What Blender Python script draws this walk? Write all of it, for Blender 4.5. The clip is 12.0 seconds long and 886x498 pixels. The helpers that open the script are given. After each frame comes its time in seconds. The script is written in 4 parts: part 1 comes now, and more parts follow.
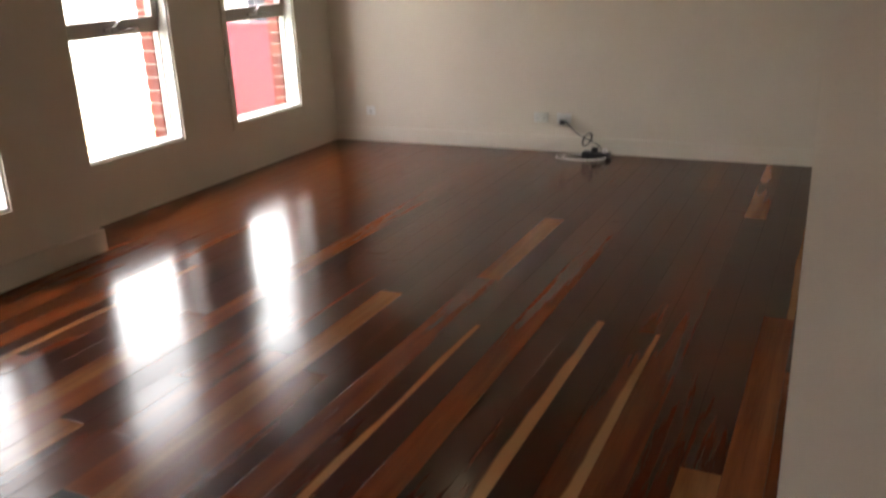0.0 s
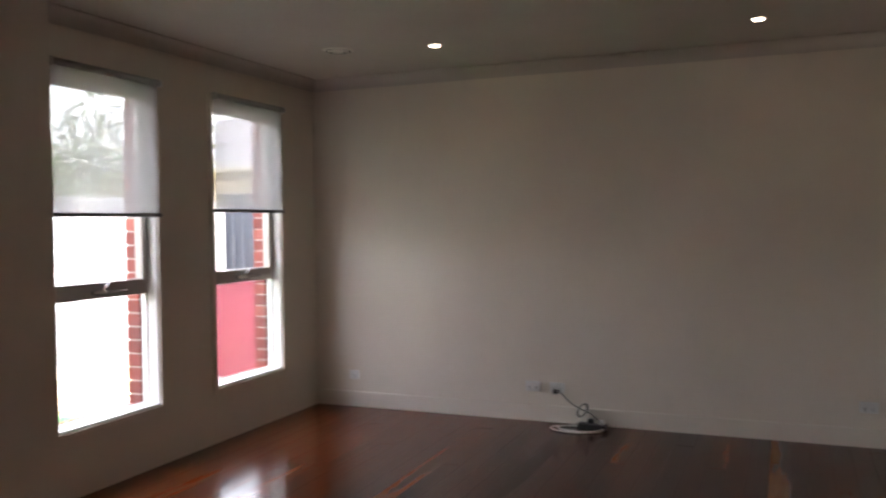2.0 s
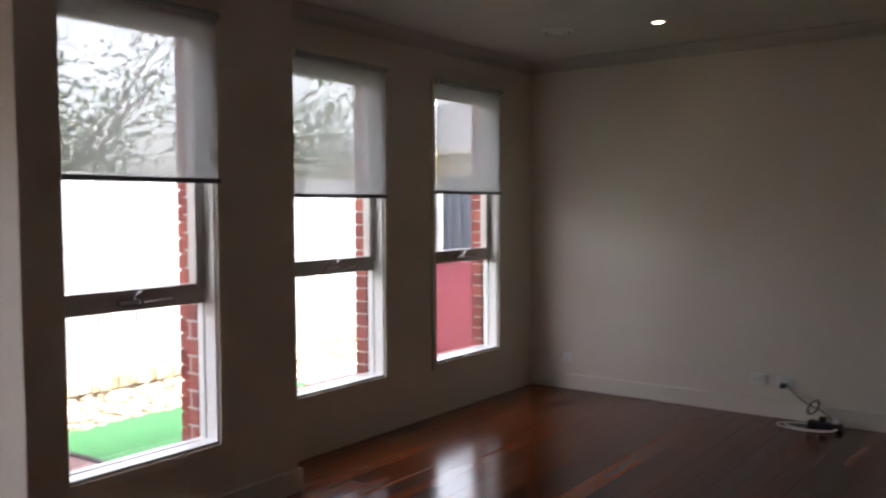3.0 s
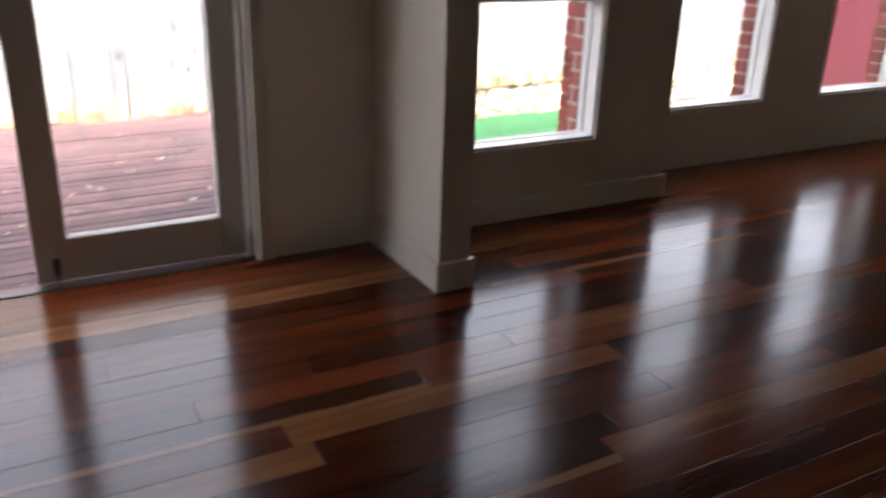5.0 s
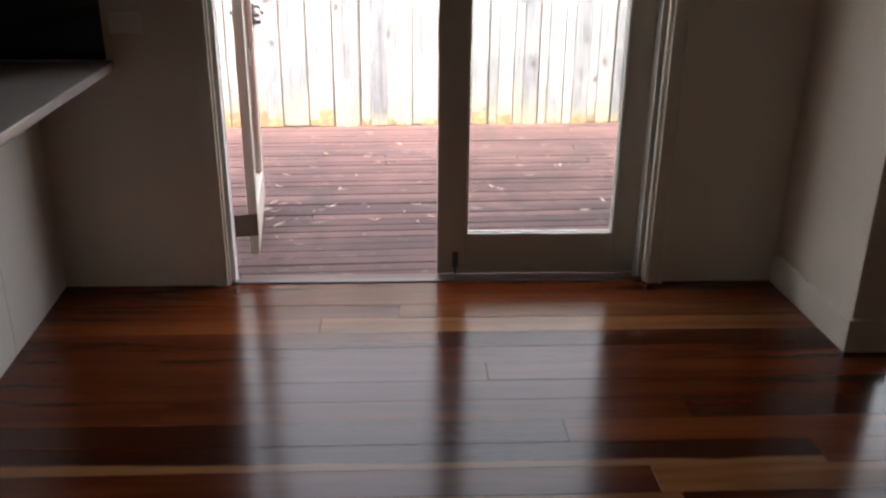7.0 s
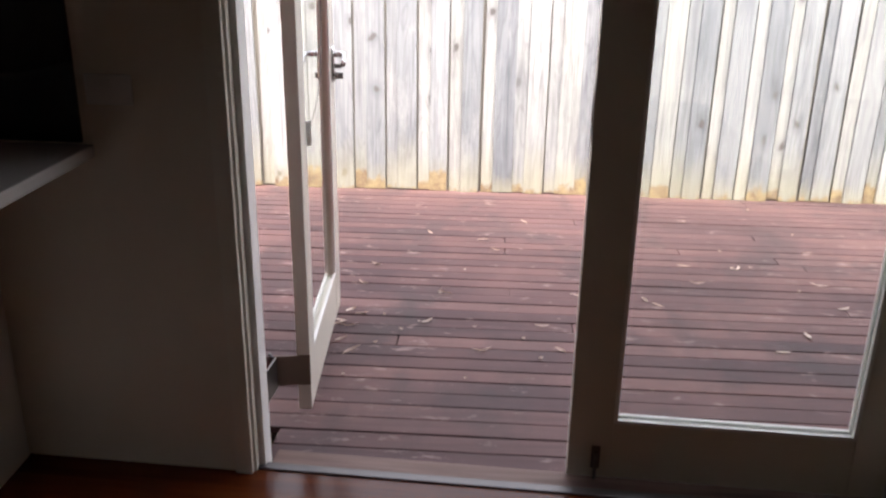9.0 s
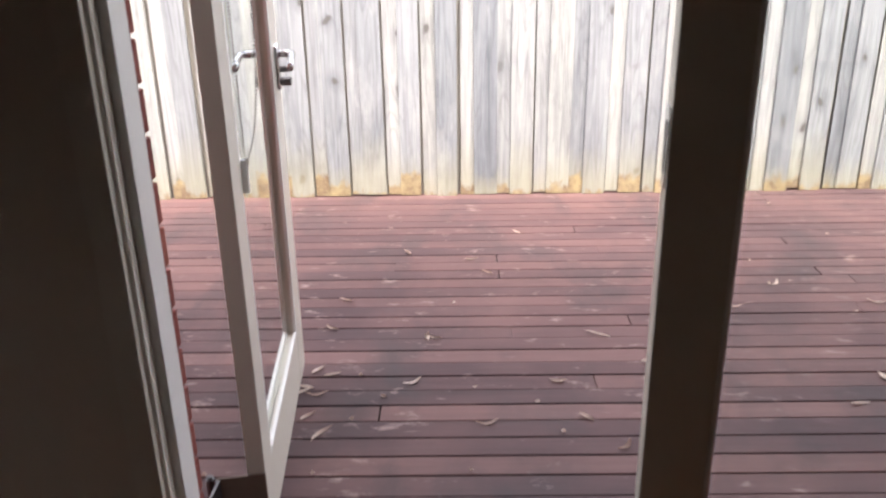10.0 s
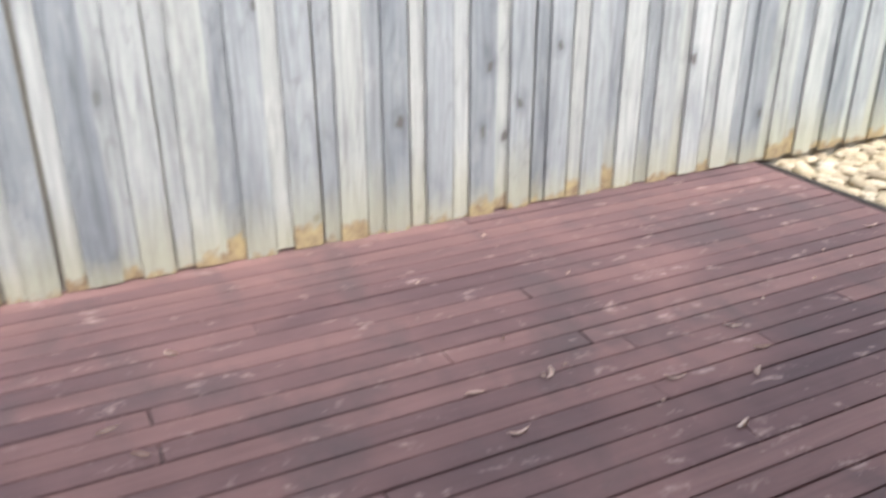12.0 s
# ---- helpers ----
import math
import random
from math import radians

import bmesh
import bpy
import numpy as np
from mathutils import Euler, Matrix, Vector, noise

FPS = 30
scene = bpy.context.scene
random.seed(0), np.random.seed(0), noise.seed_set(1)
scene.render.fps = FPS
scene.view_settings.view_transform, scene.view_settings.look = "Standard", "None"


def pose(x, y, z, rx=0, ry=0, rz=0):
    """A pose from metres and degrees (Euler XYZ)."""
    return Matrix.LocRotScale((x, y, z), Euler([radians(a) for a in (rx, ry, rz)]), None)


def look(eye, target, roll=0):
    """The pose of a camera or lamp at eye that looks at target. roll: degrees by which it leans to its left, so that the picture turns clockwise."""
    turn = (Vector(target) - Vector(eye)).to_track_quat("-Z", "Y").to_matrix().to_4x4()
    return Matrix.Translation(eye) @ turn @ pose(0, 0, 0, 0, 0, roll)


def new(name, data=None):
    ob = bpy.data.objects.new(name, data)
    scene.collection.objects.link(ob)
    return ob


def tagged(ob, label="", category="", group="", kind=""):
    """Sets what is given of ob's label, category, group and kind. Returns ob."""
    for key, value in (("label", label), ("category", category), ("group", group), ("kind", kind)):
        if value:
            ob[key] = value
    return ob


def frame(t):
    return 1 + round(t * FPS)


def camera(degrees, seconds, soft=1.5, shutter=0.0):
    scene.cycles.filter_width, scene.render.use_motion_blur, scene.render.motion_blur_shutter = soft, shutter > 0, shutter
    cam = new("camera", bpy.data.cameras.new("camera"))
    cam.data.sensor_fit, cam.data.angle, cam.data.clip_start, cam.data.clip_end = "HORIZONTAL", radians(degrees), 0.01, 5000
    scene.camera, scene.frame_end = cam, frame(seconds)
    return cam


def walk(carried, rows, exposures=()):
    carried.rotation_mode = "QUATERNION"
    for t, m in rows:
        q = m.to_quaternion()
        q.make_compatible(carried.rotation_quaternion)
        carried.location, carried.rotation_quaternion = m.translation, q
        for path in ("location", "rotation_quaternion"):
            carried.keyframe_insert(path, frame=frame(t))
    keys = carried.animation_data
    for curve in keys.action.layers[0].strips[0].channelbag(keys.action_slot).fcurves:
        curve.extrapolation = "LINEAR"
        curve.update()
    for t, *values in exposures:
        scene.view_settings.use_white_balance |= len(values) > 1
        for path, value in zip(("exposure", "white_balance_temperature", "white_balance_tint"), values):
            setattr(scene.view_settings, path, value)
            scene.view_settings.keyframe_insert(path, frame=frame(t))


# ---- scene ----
cam = camera(55.7, 12.0, soft=2.3, shutter=0.4)
PATH = [
    (0, (0.084, 0.488, 1.425), (-0.742, 2.191, 0.779), -2.3),
    (0.3, (0.013, 0.528, 1.456), (-0.777, 2.29, 0.934), -2.7),
    (0.5, (-0.065, 0.593, 1.459), (-0.794, 2.406, 1.034), -2.9),
    (0.8, (-0.121, 0.63, 1.454), (-0.801, 2.487, 1.154), -1.6),
    (1, (-0.182, 0.629, 1.49), (-0.789, 2.524, 1.285), -1.3),
    (1.2, (-0.243, 0.627, 1.523), (-0.782, 2.548, 1.389), -1.2),
    (1.5, (-0.259, 0.61, 1.53), (-0.829, 2.525, 1.435), -0.7),
    (2, (-0.259, 0.608, 1.497), (-1.017, 2.458, 1.434), -0.7),
    (2.5, (-0.28, 0.603, 1.503), (-1.274, 2.338, 1.444), -0.5),
    (2.7, (-0.279, 0.591, 1.501), (-1.364, 2.27, 1.439), -0.4),
    (4.3, (-0.312, 0.499, 1.411), (-1.789, 1.763, 0.941), 1.0),
    (4.5, (-0.3, 0.458, 1.398), (-1.816, 1.642, 0.851), 1.3),
    (5, (-0.19, 0.366, 1.388), (-1.81, 1.285, 0.659), 1.9),
    (5.5, (-0.11, 0.325, 1.378), (-1.838, 0.901, 0.552), 1.9),
    (6, (-0.05, 0.301, 1.368), (-1.826, 0.554, 0.484), 1.7),
    (6.5, (-0.112, 0.319, 1.36), (-1.926, 0.439, 0.526), 1.2),
    (7, (-0.329, 0.33, 1.381), (-2.192, 0.422, 0.657), 0.6),
    (7.5, (-0.6, 0.37, 1.371), (-2.474, 0.367, 0.671), 0.2),
    (7.7, (-0.746, 0.389, 1.373), (-2.623, 0.321, 0.685), 0.5),
    (9.3, (-1.797, 0.31, 1.355), (-3.665, 0.102, 0.673), 0.9),
    (9.5, (-1.933, 0.292, 1.345), (-3.794, 0.102, 0.638), 1.0),
    (10, (-2.307, 0.193, 1.347), (-4.16, 0.074, 0.603), -1.0),
    (10.5, (-2.671, 0.152, 1.332), (-4.498, 0.079, 0.522), -1.5),
    (11, (-3.013, 0.145, 1.307), (-4.795, 0.255, 0.405), -1.1),
    (11.5, (-3.353, 0.136, 1.304), (-5.062, 0.551, 0.353), -1.0),
    (12, (-3.609, 0.191, 1.316), (-5.28, 0.914, 0.489), -0.1),
]
EXPOSURE = [(0.0, 5.15, 7600, 15), (1.5, 4.75, 6800, 20), (2.0, 4.5, 6700, 19), (2.5, 3.95, 6600, 18), (4.5, 3.75, 6600, 18), (5.5, 3.65, 6700, 17), (6.0, 3.95, 8300, 14),
            (6.5, 4.0, 10500, 17), (7.0, 3.35, 7000, 14), (7.7, 3.0, 6750, 14), (9.5, 2.75, 6750, 14), (11.2, 2.55, 6450, 11), (12.0, 2.2, 6250, 8)]
walk(cam, [(t, look(eye, target, roll)) for t, eye, target, roll in PATH], EXPOSURE)

# ---- world, sun, exposure ----
world = bpy.data.worlds.new("sky")
scene.world = world
world.use_nodes = True
_wn = world.node_tree.nodes
_sky = _wn.new("ShaderNodeTexSky")
_sky.sky_type = "NISHITA"
_sky.sun_disc = False
_sky.sun_elevation = radians(58)
_sky.sun_rotation = radians(70)
_sky.air_density = 1.0
_sky.dust_density = 4.0
_sky.ozone_density = 1.0
_grey = _wn.new("ShaderNodeHueSaturation")
_grey.inputs["Saturation"].default_value = 0.35   # thin overcast
world.node_tree.links.new(_sky.outputs[0], _grey.inputs["Color"])
world.node_tree.links.new(_grey.outputs[0], _wn["Background"].inputs[0])
_wn["Background"].inputs[1].default_value = 0.15
_sd = bpy.data.lights.new("sun", "SUN")
_sd.energy, _sd.angle, _sd.color = 0.55, radians(25), (1.0, 0.97, 0.93)
sun = new("sun", _sd)
sun.matrix_world = look((9.6, 2.8, 16), (0, 0, 0))

# ---- materials ----


def mat(name, rough=0.6, metal=0.0, base=(0.5, 0.5, 0.5), coat=0.0):
    m = bpy.data.materials.new(name)
    m.use_nodes = True
    b = m.node_tree.nodes["Principled BSDF"]
    b.inputs["Base Color"].default_value = (*base, 1)
    b.inputs["Roughness"].default_value = rough
    b.inputs["Metallic"].default_value = metal
    b.inputs["Coat Weight"].default_value = coat
    return m


class Net:
    """Short hand for a node tree."""

    def __init__(self, m):
        self.t = m.node_tree
        self.b = self.t.nodes["Principled BSDF"]

    def n(self, kind, **kw):
        nd = self.t.nodes.new("ShaderNode" + kind)
        for k, v in kw.items():
            nd.inputs[k.replace("_", " ")].default_value = v
        return nd

    def l(self, a, b):
        self.t.links.new(a, b)

    def coords(self, scale=(1, 1, 1), world_space=False, shift=False):
        if world_space:
            src = self.n("NewGeometry").outputs["Position"]
        else:
            src = self.n("TexCoord").outputs["Object"]
        if shift:
            add = self.t.nodes.new("ShaderNodeVectorMath")
            add.operation = "MULTIPLY_ADD"
            rnd = self.n("ObjectInfo").outputs["Random"]
            comb = self.n("CombineXYZ")
            for i in range(3):
                self.l(rnd, comb.inputs[i])
            self.l(comb.outputs[0], add.inputs[0])
            add.inputs[1].default_value = (37.0, 91.0, 53.0)
            self.l(src, add.inputs[2])
            src = add.outputs[0]
        mp = self.n("Mapping")
        mp.inputs["Scale"].default_value = scale
        self.l(src, mp.inputs["Vector"])
        return mp.outputs[0]

    def noise(self, vec, scale, detail=4, rough=0.55, dist=0.0):
        nd = self.n("TexNoise", Scale=scale, Detail=detail, Roughness=rough, Distortion=dist)
        self.l(vec, nd.inputs["Vector"])
        return nd.outputs["Fac"]

    def ramp(self, fac, stops):
        r = self.t.nodes.new("ShaderNodeValToRGB")
        els = r.color_ramp.elements
        while len(els) < len(stops):
            els.new(0.5)
        for e, (p, c) in zip(els, stops):
            e.position = p
            e.color = (*c, 1) if len(c) == 3 else c
        self.l(fac, r.inputs[0])
        return r.outputs[0]

    def mix(self, fac, a, b, mode="MIX"):
        nd = self.t.nodes.new("ShaderNodeMix")
        nd.data_type, nd.blend_type = "RGBA", mode
        for src, i in ((fac, 0), (a, 6), (b, 7)):
            if hasattr(src, "links"):
                self.l(src, nd.inputs[i])
            elif i == 0:
                nd.inputs[0].default_value = src
            else:
                nd.inputs[i].default_value = (*src, 1)
        return nd.outputs[2]

    def bump(self, height, strength=0.2, dist=0.002):
        nd = self.n("Bump", Strength=strength, Distance=dist)
        self.l(height, nd.inputs["Height"])
        self.l(nd.outputs[0], self.b.inputs["Normal"])

    def color(self, c):
        self.l(c, self.b.inputs["Base Color"])

    def rough(self, fac, lo, hi):
        mr = self.n("MapRange")
        mr.inputs["To Min"].default_value, mr.inputs["To Max"].default_value = lo, hi
        self.l(fac, mr.inputs["Value"])
        self.l(mr.outputs[0], self.b.inputs["Roughness"])


def paint(name, base, rough=0.55, mottled=0.06, grain=0.12):
    m = mat(name, rough, base=base)
    k = Net(m)
    v = k.coords(world_space=True)
    dark = tuple(c * (1 - mottled) for c in base)
    light = tuple(min(1, c * (1 + mottled * 0.5)) for c in base)
    k.color(k.ramp(k.noise(v, 1.3, 5), [(0.3, dark), (0.7, light)]))
    k.bump(k.noise(v, 260, 3), grain, 0.001)
    k.rough(k.noise(v, 6, 3), rough - 0.08, rough + 0.08)
    return m


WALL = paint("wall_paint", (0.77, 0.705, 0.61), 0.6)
# white ceiling, with the shade it lies in mixed into the base colour
CEIL = paint("shaded_ceiling_paint", (0.58, 0.53, 0.475), 0.75)
TRIM = paint("trim_enamel", (0.78, 0.73, 0.64), 0.35, 0.04, 0.05)
DOORPAINT = paint("door_enamel", (0.66, 0.62, 0.54), 0.4, 0.05, 0.06)
REVEAL = paint("reveal_white_enamel", (0.80, 0.79, 0.76), 0.35, 0.03, 0.04)
FRAME = paint("window_frame_coating", (0.50, 0.46, 0.41), 0.4, 0.05, 0.04)
CABINET = paint("cabinet_laminate", (0.72, 0.70, 0.66), 0.35, 0.03, 0.02)
STONE = paint("benchtop_stone", (0.42, 0.39, 0.365), 0.22, 0.12, 0.02)
PLASTIC = paint("white_plastic", (0.82, 0.82, 0.80), 0.35, 0.02, 0.02)
CHROME = mat("satin_chrome", 0.25, 1.0, (0.62, 0.62, 0.63))
DARKMETAL = mat("dark_steel", 0.4, 1.0, (0.16, 0.15, 0.15))
BLACKP = paint("black_plastic", (0.02, 0.02, 0.022), 0.4, 0.1, 0.05)
SPLASH = mat("black_splashback_glass", 0.08, 0.0, (0.006, 0.006, 0.007))
# near-black that puts the shade of holes and gaps into the colour
CAVITYSHADE = paint("painted_cavity_shade", (0.02, 0.016, 0.014), 0.9)
CORDBLACK = paint("black_cord_rubber", (0.03, 0.028, 0.027), 0.5)
CORDWHITE = paint("white_cord_rubber", (0.75, 0.74, 0.70), 0.5)
STEELBLUE = paint("blue_grey_steel_sheet", (0.048, 0.058, 0.078), 0.45, 0.12)
MAROON = paint("maroon_steel_sheet", (0.19, 0.028, 0.048), 0.45, 0.1)
RENDERWALL = paint("cream_render", (0.72, 0.66, 0.52), 0.8, 0.08)
ROOFTILE = paint("grey_roof_tile", (0.22, 0.22, 0.24), 0.7, 0.15)
CONCRETE = paint("grey_concrete", (0.32, 0.31, 0.295), 0.85, 0.2, 0.4)


def wood_floor(name, dark, mid, light, spread, sap=False):
    """Polished hardwood; the board's own random number picks its tone."""
    m = mat(name, 0.2)
    k = Net(m)
    v = k.coords((14, 1.0, 14), shift=True)
    fig = k.noise(v, 1.1, 4, 0.5, 0.3)
    fine = k.noise(k.coords((120, 3.0, 120), shift=True), 2.2, 4, 0.6)
    rnd = k.n("ObjectInfo").outputs["Random"]
    tone = k.ramp(rnd, [(0.0, dark), (0.55, mid), (1.0, light)])
    deep = k.mix(0.75, tone, (0.35, 0.22, 0.17), "MULTIPLY")
    pale = k.mix(spread, tone, light)
    c = k.mix(k.ramp(fig, [(0.28, (0, 0, 0)), (0.66, (1, 1, 1))]), deep, tone)
    c = k.mix(k.ramp(fig, [(0.52, (0, 0, 0)), (0.85, (1, 1, 1))]), c, pale)
    c = k.mix(k.ramp(fine, [(0.3, (0.5, 0.5, 0.5)), (0.6, (0, 0, 0))]), c, k.mix(1.0, c, (0.6, 0.5, 0.45), "MULTIPLY"))
    if sap:
        # pale sapwood streak that wanders along one side of the board
        sx = k.n("SeparateXYZ")
        k.l(k.n("TexCoord").outputs["Object"], sx.inputs[0])
        wob = k.noise(k.coords((1, 0.9, 1), shift=True), 1.2, 3)
        ad = k.t.nodes.new("ShaderNodeMath")
        ad.operation = "MULTIPLY_ADD"
        k.l(wob, ad.inputs[0])
        ad.inputs[1].default_value = 0.09
        k.l(sx.outputs[0], ad.inputs[2])
        band = k.ramp(ad.outputs[0], [(0.128, (0, 0, 0)), (0.136, (0.85, 0.85, 0.85))])
        c = k.mix(band, c, (0.30, 0.145, 0.060))
    k.color(c)
    big = k.noise(k.coords((5, 0.7, 5), shift=True), 1.5, 3)
    k.bump(big, 0.10, 0.003)
    k.rough(fine, 0.14, 0.20)
    k.b.inputs["Specular IOR Level"].default_value = 0.34
    return m


FLOOR_DARK = wood_floor("floor_dark_red_hardwood", (0.03406, 0.007609, 0.003212), (0.07204, 0.01522, 0.005047), (0.131, 0.03097, 0.008717), 0.35)
FLOOR_MID = wood_floor("floor_red_brown_hardwood", (0.1228, 0.02669, 0.007659), (0.1699, 0.04003, 0.01072), (0.2386, 0.0655, 0.01736), 0.22)
FLOOR_SAP = wood_floor("floor_dark_hardwood_with_sapwood", (0.03602, 0.008153, 0.00367), (0.06221, 0.01413, 0.005047), (0.1048, 0.02608, 0.008258), 0.35, True)
FLOOR_HONEY = wood_floor("floor_honey_hardwood", (0.1921, 0.06633, 0.02072), (0.2445, 0.09191, 0.0296), (0.3231, 0.1359, 0.04884), 0.5)


def deck_wood():
    m = mat("weathered_red_decking", 0.75)
    k = Net(m)
    v = k.coords((20, 1.2, 20), shift=True)
    g = k.noise(v, 1.6, 6, 0.65, 0.6)
    rnd = k.n("ObjectInfo").outputs["Random"]
    tone = k.ramp(rnd, [(0.0, (0.078, 0.046, 0.051)), (0.45, (0.118, 0.065, 0.067)), (0.8, (0.152, 0.084, 0.082)), (1.0, (0.195, 0.110, 0.105))])
    c = k.mix(k.ramp(g, [(0.3, (0.8, 0.8, 0.8)), (0.62, (0, 0, 0))]), tone, k.mix(1.0, tone, (0.60, 0.55, 0.56), "MULTIPLY"))
    w = k.noise(k.coords((1, 1, 1), True), 0.9, 4, 0.6, 0.3)
    c = k.mix(k.ramp(w, [(0.45, (0, 0, 0)), (0.72, (0.6, 0.6, 0.6))]), c, (0.25, 0.132, 0.121))
    w2 = k.noise(k.coords((1, 1.6, 1), True), 1.7, 5, 0.6, 0.2)
    c = k.mix(k.ramp(w2, [(0.32, (0.75, 0.75, 0.75)), (0.50, (0, 0, 0))]), c, (0.060, 0.044, 0.047))
    w3 = k.noise(k.coords((6, 2.5, 6), True), 3.0, 5, 0.7, 0.2)
    c = k.mix(k.ramp(w3, [(0.60, (0, 0, 0)), (0.70, (0.7, 0.7, 0.7))]), c, (0.36, 0.26, 0.245))
    k.color(c)
    k.bump(g, 0.5, 0.002)
    k.rough(g, 0.62, 0.85)
    return m


DECK = deck_wood()


def paling_wood():
    m = mat("weathered_grey_pine", 0.85)
    k = Net(m)
    v = k.coords((26, 26, 1.1), shift=True)
    g = k.noise(v, 1.5, 6, 0.62, 0.9)
    rnd = k.n("ObjectInfo").outputs["Random"]
    tone = k.ramp(rnd, [(0.0, (0.265, 0.282, 0.30)), (0.35, (0.36, 0.377, 0.385)), (0.7, (0.425, 0.435, 0.41)), (1.0, (0.50, 0.515, 0.505))])
    c = k.mix(k.ramp(g, [(0.32, (0.9, 0.9, 0.9)), (0.60, (0, 0, 0))]), tone, k.mix(1.0, tone, (0.60, 0.60, 0.63), "MULTIPLY"))
    # cathedral grain: contour lines of a slow noise drawn out along the board
    slow = k.noise(k.coords((9, 9, 0.9), shift=True), 1.0, 2, 0.45, 0.6)
    times = k.t.nodes.new("ShaderNodeMath")
    times.operation = "MULTIPLY"
    times.inputs[1].default_value = 11.0
    k.l(slow, times.inputs[0])
    part_of = k.t.nodes.new("ShaderNodeMath")
    part_of.operation = "FRACT"
    k.l(times.outputs[0], part_of.inputs[0])
    lines = k.ramp(part_of.outputs[0], [(0.0, (0.55, 0.55, 0.55)), (0.22, (0, 0, 0)), (0.86, (0, 0, 0)), (1.0, (0.55, 0.55, 0.55))])
    c = k.mix(lines, c, k.mix(1.0, c, (0.70, 0.69, 0.69), "MULTIPLY"))
    # knots with swirled grain round them
    vo = k.n("TexVoronoi", Scale=1.0, Randomness=1.0)
    vo.voronoi_dimensions = "2D"
    ks, kc = k.n("SeparateXYZ"), k.n("CombineXYZ")
    k.l(k.coords((5.5, 5.5, 3.6), shift=True), ks.inputs[0])
    k.l(ks.outputs[1], kc.inputs[0])
    k.l(ks.outputs[2], kc.inputs[1])
    sw = k.n("TexNoise", Scale=2.3, Detail=2.0)
    k.l(kc.outputs[0], sw.inputs["Vector"])
    k.l(k.mix(0.35, kc.outputs[0], sw.outputs["Color"], "ADD"), vo.inputs["Vector"])
    pick = k.ramp(vo.outputs["Color"], [(0.70, (0, 0, 0)), (0.74, (1, 1, 1))])
    halo = k.mix(1.0, k.ramp(vo.outputs["Distance"], [(0.08, (0.75, 0.75, 0.75)), (0.28, (0, 0, 0))]), pick, "MULTIPLY")
    core = k.mix(1.0, k.ramp(vo.outputs["Distance"], [(0.05, (0.9, 0.9, 0.9)), (0.10, (0, 0, 0))]), pick, "MULTIPLY")
    c = k.mix(halo, c, k.mix(1.0, c, (0.66, 0.66, 0.68), "MULTIPLY"))
    c = k.mix(core, c, (0.115, 0.105, 0.10))
    blotch = k.noise(k.coords((1, 3, 1.2), True), 1.8, 5, 0.65)
    c = k.mix(k.ramp(blotch, [(0.28, (0.75, 0.75, 0.75)), (0.48, (0, 0, 0))]), c, k.mix(1.0, c, (0.66, 0.67, 0.71), "MULTIPLY"))
    c = k.mix(k.ramp(blotch, [(0.55, (0, 0, 0)), (0.75, (0.4, 0.4, 0.4))]), c, (0.60, 0.595, 0.575))
    # water stains: yellow-green above the foot, rusty at the very foot, each paling its own height
    sep = k.n("SeparateXYZ")
    k.l(k.n("NewGeometry").outputs["Position"], sep.inputs[0])

    def math2(op, a, bb, cc=None):
        nd = k.t.nodes.new("ShaderNodeMath")
        nd.operation = op
        for i_, s_ in enumerate((a, bb, cc)):
            if s_ is None:
                continue
            if hasattr(s_, "links"):
                k.l(s_, nd.inputs[i_])
            else:
                nd.inputs[i_].default_value = s_
        return nd.outputs[0]

    own = math2("FRACT", math2("MULTIPLY", rnd, 17.3), 0.0)
    own2 = math2("FRACT", math2("MULTIPLY", rnd, 41.7), 0.0)
    wob = k.noise(k.coords((1, 13, 6), True), 2.0, 4, 0.65)
    h1 = math2("MULTIPLY_ADD", own, 0.30, math2("MULTIPLY", wob, 0.22))
    up = math2("DIVIDE", math2("ADD", sep.outputs[2], 0.03), h1)
    c = k.mix(k.ramp(up, [(0.2, (0.5, 0.5, 0.5)), (1.0, (0, 0, 0))]), c, (0.42, 0.40, 0.26))
    h2 = math2("MULTIPLY_ADD", math2("POWER", own2, 2.2), 0.13, math2("MULTIPLY", wob, 0.16))
    up2 = math2("SUBTRACT", math2("ADD", sep.outputs[2], 0.115), h2)
    blot = k.noise(k.coords((1, 5, 5), True), 3.0, 4, 0.65)
    rust = k.mix(k.ramp(blot, [(0.35, (0, 0, 0)), (0.65, (1, 1, 1))]), (0.20, 0.125, 0.070), (0.44, 0.34, 0.17))
    c = k.mix(k.ramp(math2("MULTIPLY_ADD", up2, -12.0, 0.5), [(0.3, (0, 0, 0)), (0.7, (0.85, 0.85, 0.85))]), c, rust)
    k.color(c)
    k.bump(g, 0.5, 0.002)
    return m


PALING = paling_wood()
# timber tone with shade mixed in, for what shows through gaps
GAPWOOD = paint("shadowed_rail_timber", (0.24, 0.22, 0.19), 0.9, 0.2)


def brick_piece():
    m = mat("red_brick", 0.85)
    k = Net(m)
    rnd = k.n("ObjectInfo").outputs["Random"]
    tone = k.ramp(rnd, [(0.0, (0.20, 0.045, 0.035)), (0.5, (0.28, 0.065, 0.05)), (1.0, (0.36, 0.10, 0.07))])
    s = k.noise(k.coords((1, 1, 1), shift=True), 22, 5, 0.65)
    k.color(k.mix(k.ramp(s, [(0.35, (0.6, 0.6, 0.6)), (0.6, (0, 0, 0))]), tone, k.mix(1.0, tone, (0.6, 0.55, 0.55), "MULTIPLY")))
    k.bump(s, 0.5, 0.003)
    return m


BRICK = brick_piece()
MORTAR = paint("pale_mortar", (0.38, 0.34, 0.30), 0.95, 0.15, 0.5)


